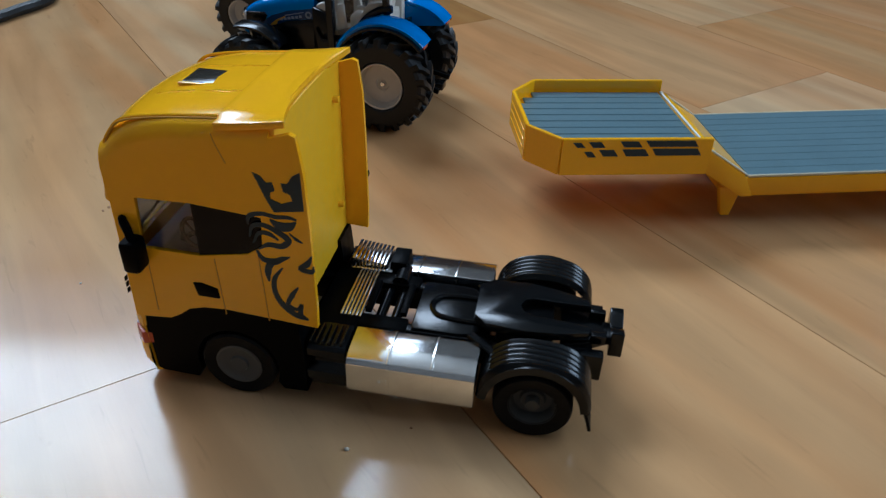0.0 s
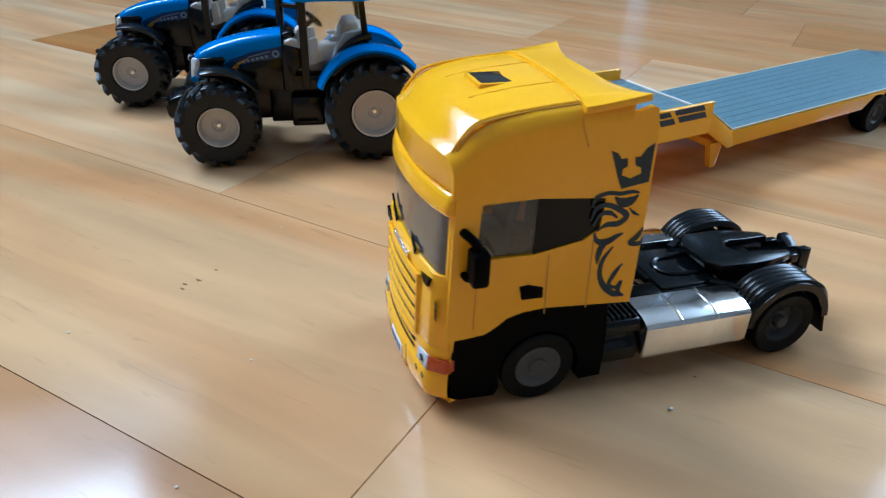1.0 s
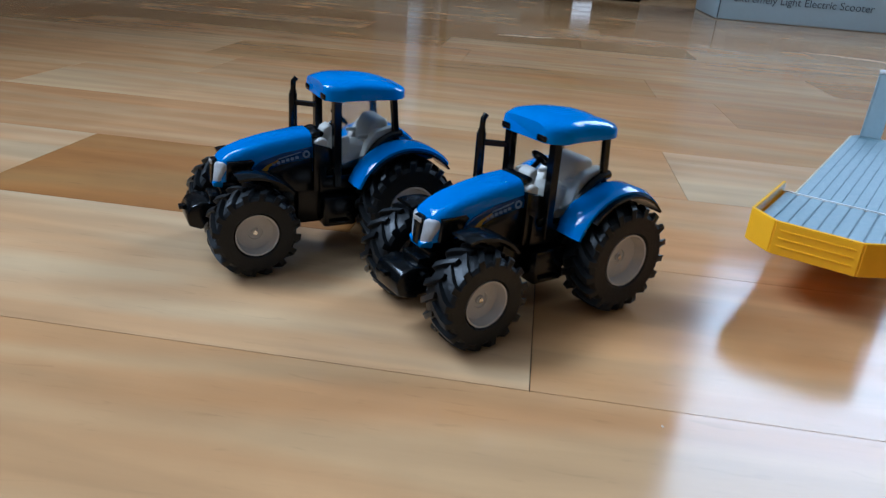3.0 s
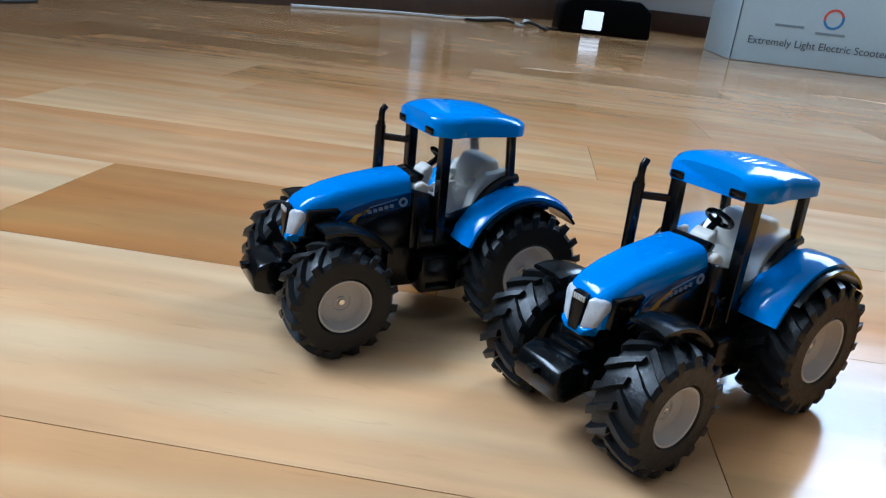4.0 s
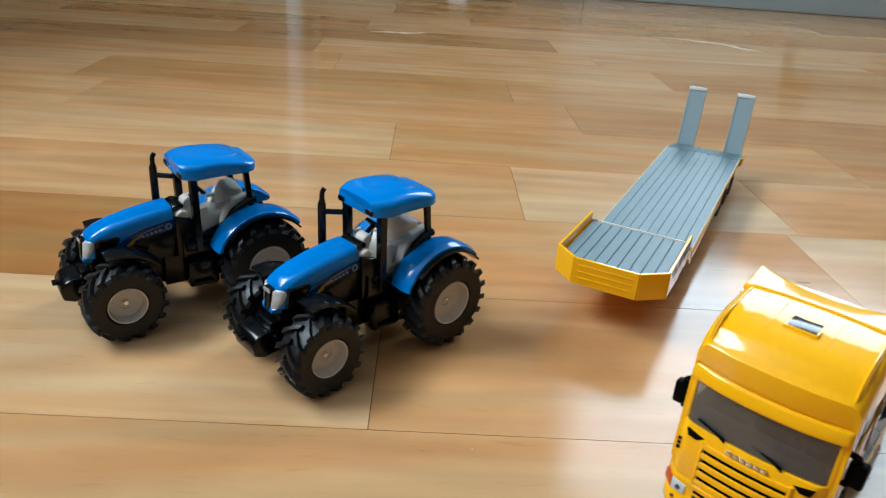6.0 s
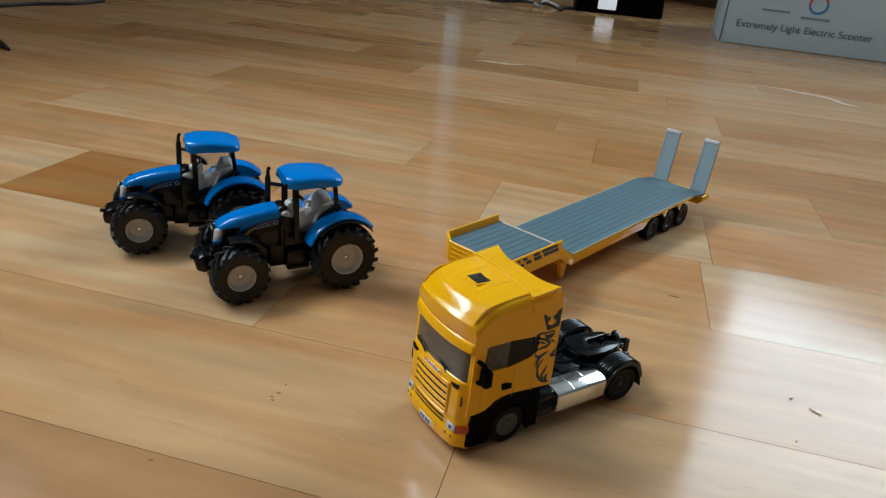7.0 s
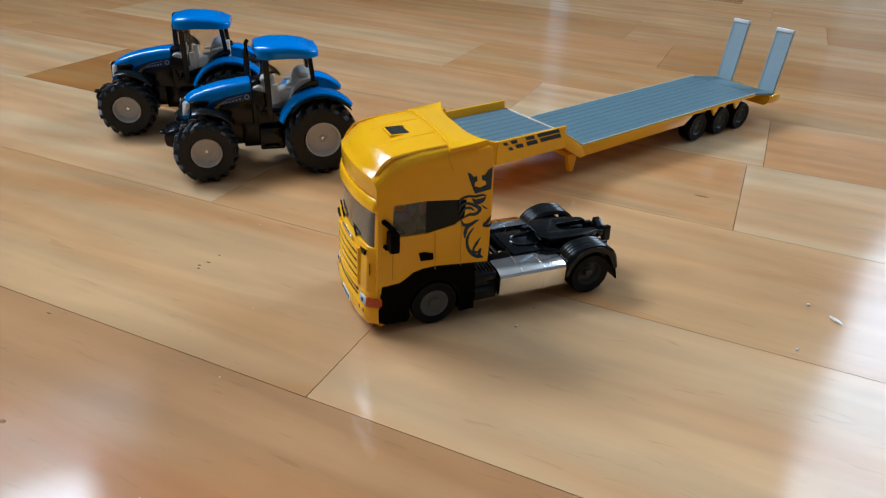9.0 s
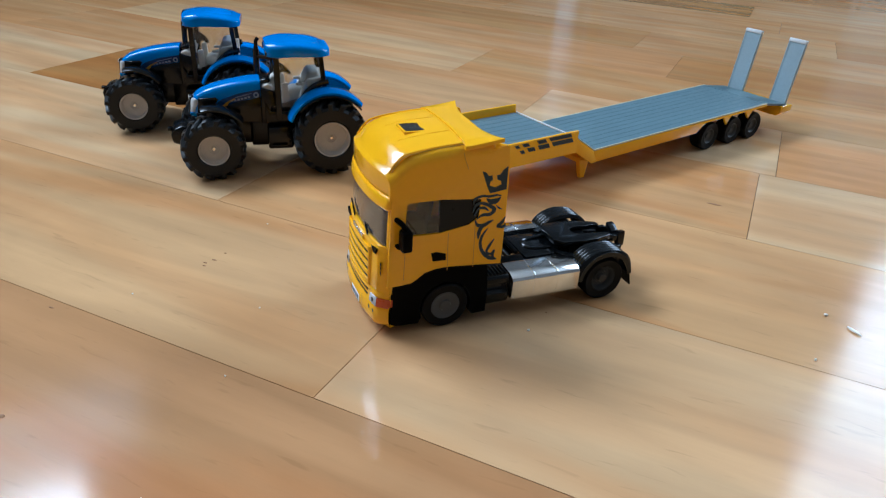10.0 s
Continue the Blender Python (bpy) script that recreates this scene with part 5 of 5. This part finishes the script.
cable("white_cable", "pale cable trailing along the skirting", [(1.57, 1.27, 0), (1.53, 1.29, 0.012), (1.49, 1.27, 0), (1.50, 1.35, 0.01), (1.42, 1.42, 0), (1.25, 1.50, 0), (0.95, 1.54, 0)], 0.0042, CABLE_W)
bag = thing("black_bag", "slumped black fabric bag lying by the cables", "bag", -0.13, 1.33, 0, 10)
b = bmesh.new()
bmesh.ops.create_icosphere(b, subdivisions=4, radius=1.0)
for v in b.verts:
    k = 1 + 0.16 * noise.noise(v.co * 2.3) + 0.05 * noise.noise(v.co * 7)
    v.co = Vector((v.co.x * 0.30 * k, v.co.y * 0.15 * k, max(-0.55, v.co.z) * 0.07 * k))
lowest = min(v.co.z for v in b.verts)
for v in b.verts:
    v.co.z -= lowest
part("bag_body", b, material("black_cloth", (0.01, 0.01, 0.011), 0.85, bump=0.5, bump_scale=300), bag, unit=1.0)


# ---- crumbs and marks on the floor ----
def crumb(name, label, x, y, sx, sy, sz, turn, mat, seed):
    b = bmesh.new()
    bmesh.ops.create_icosphere(b, subdivisions=2, radius=1.0)
    for v in b.verts:
        k = 1 + 0.35 * noise.noise(v.co * 1.7 + Vector((seed, 0, 0)))
        v.co = Vector((v.co.x * sx * k, v.co.y * sy * k, v.co.z * sz * k))
    low = min(v.co.z for v in b.verts)
    for v in b.verts:
        v.co.z -= low
    ob = part(name, b, mat, None, label, unit=1.0)
    ob.matrix_basis = pose(x, y, 0, 0, 0, turn)
    return tagged(ob, category="crumb")


PAPER = material("pale_shaving", (0.85, 0.80, 0.70), 0.7)
WHITE = material("white_crumb", (0.72, 0.66, 0.56), 0.7)
KNOT = material("knot_print", (0.27, 0.13, 0.055), 0.6, spec=0.2)
crumb("wood_shaving", "small pale wood shaving on the floor", 0.1905, -0.0575, 0.0034, 0.0008, 0.0005, -97, PAPER, 1)
crumb("white_crumb", "tiny white crumb on the floor", 0.159, -0.062, 0.0008, 0.0005, 0.0004, 20, WHITE, 2)
crumb("white_crumb", "tiny white crumb on the floor", 0.191, -0.045, 0.0009, 0.0007, 0.0005, 0, WHITE, 3)
for x, y in ((-0.009, 0.058), (-0.0485, 0.088), (-0.032, 0.024), (-0.066, -0.016), (0.017, 0.124)):
    crumb("white_crumb", "tiny white crumb on the floor", x, y, 0.0004, 0.0003, 0.0002, 40, WHITE, x * 50)
crumb("white_crumb", "tiny white crumb under the truck's tank", 0.0745, 0.0005, 0.0006, 0.0005, 0.0004, 0, WHITE, 6)
for x, y, a, bb in ((-0.0138, 0.1012, 0.0011, 0.0005), (-0.0178, 0.1005, 0.0009, 0.0005), (-0.0188, 0.0982, 0.0009, 0.0004), (-0.008, 0.105, 0.0006, 0.0004), (-0.095, 0.035, 0.0012, 0.0008), (-0.076, 0.091, 0.0012, 0.0005), (0.238, 0.051, 0.004, 0.0011), (0.0885, 0.0075, 0.0004, 0.0003)):
    me = lathe([(0, 0.00022), (0.5, 0.0002), (0.8, 0.00012), (1.0, 0.0)], (0, 0, 0), axis="z", n=14)
    for v in me.verts:
        k = 1 + 0.25 * noise.noise(Vector((v.co.x * 2 + x * 100, v.co.y * 2, 0)))
        v.co.x, v.co.y = v.co.x * a * k, v.co.y * bb * k
    ob = part("knot_mark", me, KNOT, None, "small dark knot in the laminate print", unit=1.0, kind="structure")
    ob.matrix_basis = pose(x, y, 0, 0, 0, -56)

# Gloss scuffs: the light they reflect is put into a pale base colour.
SCUFF = material("scuff_sheen", (0.56, 0.40, 0.255), 0.3, vary=0.2, scale=90)


def scuff(way, width):
    """A thin rub mark lying on the boards; its reflected sheen is painted as a pale tone."""
    pts = spline([(x, y, 0) for x, y in way], 12)
    rings = []
    for i, p in enumerate(pts):
        d = (pts[min(i + 1, len(pts) - 1)] - pts[max(i - 1, 0)]).normalized()
        u = Vector((-d.y, d.x, 0))
        w = width * math.sin(math.pi * (0.03 + 0.94 * i / (len(pts) - 1))) * (0.55 + 0.8 * abs(noise.noise(p * 60)))
        q = p + u * width * 0.8 * noise.noise(p * 35 + Vector((3, 1, 0)))
        rings.append([tuple(q + u * w + Vector((0, 0, 0.0001))), tuple(q + u * w * 0.5 + Vector((0, 0, 0.0003))), tuple(q - u * w * 0.5 + Vector((0, 0, 0.0003))), tuple(q - u * w + Vector((0, 0, 0.0001)))])
    return part("scuff_mark", loft(rings), SCUFF, None, "rub mark on the laminate, its sheen painted pale", smooth=0, unit=1.0, kind="structure")


scuff([(1.055, 0.405), (1.068, 0.36), (1.078, 0.31), (1.070, 0.27), (1.066, 0.235)], 0.013)
scuff([(0.685, 0.70), (0.715, 0.68), (0.75, 0.645)], 0.011)

# ---- laminate floor ----
floor = part("floor", box(WALL_W - T, WALL_E + T, WALL_S - T, WALL_N + T, -0.03, -0.0012, 0), material("joint_dark", (0.04, 0.02, 0.01), 0.8), None, "glossy beech laminate floor in staggered strips", smooth=0, unit=1.0, kind="structure")
ROW, ANG, ROW0 = 0.0995, -56.2, 0.0912
LIGHT, MID, DARK, WARM = (0.602, 0.392, 0.203), (0.541, 0.304, 0.131), (0.390, 0.190, 0.058), (0.435, 0.222, 0.092)
TAN, OCHRE, PALEROW, RUST = (0.557, 0.325, 0.146), (0.471, 0.250, 0.092), (0.587, 0.362, 0.177), (0.435, 0.232, 0.085)
PLAIN = ((0.572, 0.334, 0.146), MID, (0.511, 0.280, 0.109), (0.541, 0.304, 0.123), (0.481, 0.255, 0.096), (0.592, 0.363, 0.171))
KNOWN = {-2: [(-0.60, WARM), (0.40, MID)], -1: [(-0.47, TAN), (-0.007, PALEROW), (0.42, WARM)], 0: [(-0.60, LIGHT), (-0.130, MID), (0.33, LIGHT)],
         1: [(-0.82, LIGHT), (-0.385, DARK), (-0.21, MID), (0.109, LIGHT), (0.50, MID)], 2: [(-0.53, MID), (-0.052, LIGHT), (0.118, MID), (0.55, WARM)],
         4: [(-0.42, MID), (0.02, OCHRE), (0.40, TAN)], 5: [(-0.90, TAN), (-0.46, OCHRE), (-0.03, MID)], 6: [(-0.68, MID), (-0.22, TAN), (0.16, OCHRE)],
         7: [(-1.15, TAN), (-0.77, RUST), (-0.257, TAN), (0.10, MID)], 8: [(-0.84, TAN), (-0.38, RUST), (0.06, PALEROW)], 9: [(-0.66, OCHRE), (-0.21, PALEROW), (0.25, TAN)]}
turn = Matrix.Rotation(radians(ANG), 4, "Z")
rnd = random.Random(5)


def trimmed(poly):
    """The part of an outline that lies between the room's walls."""
    for axis, lim, sign in ((0, WALL_W - 0.01, 1), (0, WALL_E + 0.01, -1), (1, WALL_S - 0.01, 1), (1, WALL_N + 0.01, -1)):
        out = []
        for p, q in zip(poly, poly[1:] + poly[:1]):
            a, c = sign * (p[axis] - lim), sign * (q[axis] - lim)
            if a >= 0:
                out.append(p)
            if (a >= 0) != (c >= 0):
                out.append(p + (q - p) * (a / (a - c)))
        poly = out
    return poly


def strip(s0, s1, row, tone):
    g = 0.00015
    b = bmesh.new()
    n0 = ROW0 + row * ROW
    L, w = s1 - s0 - 2 * g, ROW - 2 * g
    place = turn @ Matrix.Translation((s0 + g, n0 + g, 0))
    outline = trimmed([place @ Vector((x, y, 0)) for x, y in ((0, 0), (L, 0), (L, w), (0, w))])
    if len(outline) < 3:
        b.free()
        return None
    back = place.inverted()
    outline = [back @ p for p in outline]
    lo, top = ([b.verts.new((p.x, p.y, z)) for p in outline] for z in (-0.0012, 0.0))
    b.faces.new(top)
    for i in range(len(top)):
        j = (i + 1) % len(top)
        b.faces.new((lo[i], lo[j], top[j], top[i]))
    ob = part("floor_strip", b, LAMINATE, floor, smooth=0, unit=1.0)
    ob.matrix_basis = place
    k = 1 + 0.05 * (rnd.random() - 0.5)
    ob.color = (tone[0] * k, tone[1] * k, tone[2] * k, 1)
    return ob


def inside(s, n):
    p = turn @ Vector((s, n, 0))
    return WALL_W - 0.12 < p.x < WALL_E + 0.12 and WALL_S - 0.12 < p.y < WALL_N + 0.12


for row in range(-32, 34):
    n0 = ROW0 + row * ROW
    cuts = list(KNOWN.get(row, []))
    if cuts:
        first, last = cuts[0][0], cuts[-1][0] + 0.44
    else:
        first = last = (row * 0.37) % 0.5 - 0.25
    while first > -3.2:
        first -= 0.34 + 0.18 * rnd.random()
        cuts.insert(0, (first, rnd.choice(PLAIN)))
    while last < 3.2:
        cuts.append((last, rnd.choice(PLAIN)))
        last += 0.34 + 0.18 * rnd.random()
    for (s0, tone), (s1, _) in zip(cuts, cuts[1:]):
        if any(inside(s, n0 + f * ROW) for s in (s0, (s0 + s1) / 2, s1) for f in (0.0, 1.0)):
            strip(s0, s1, row, tone)
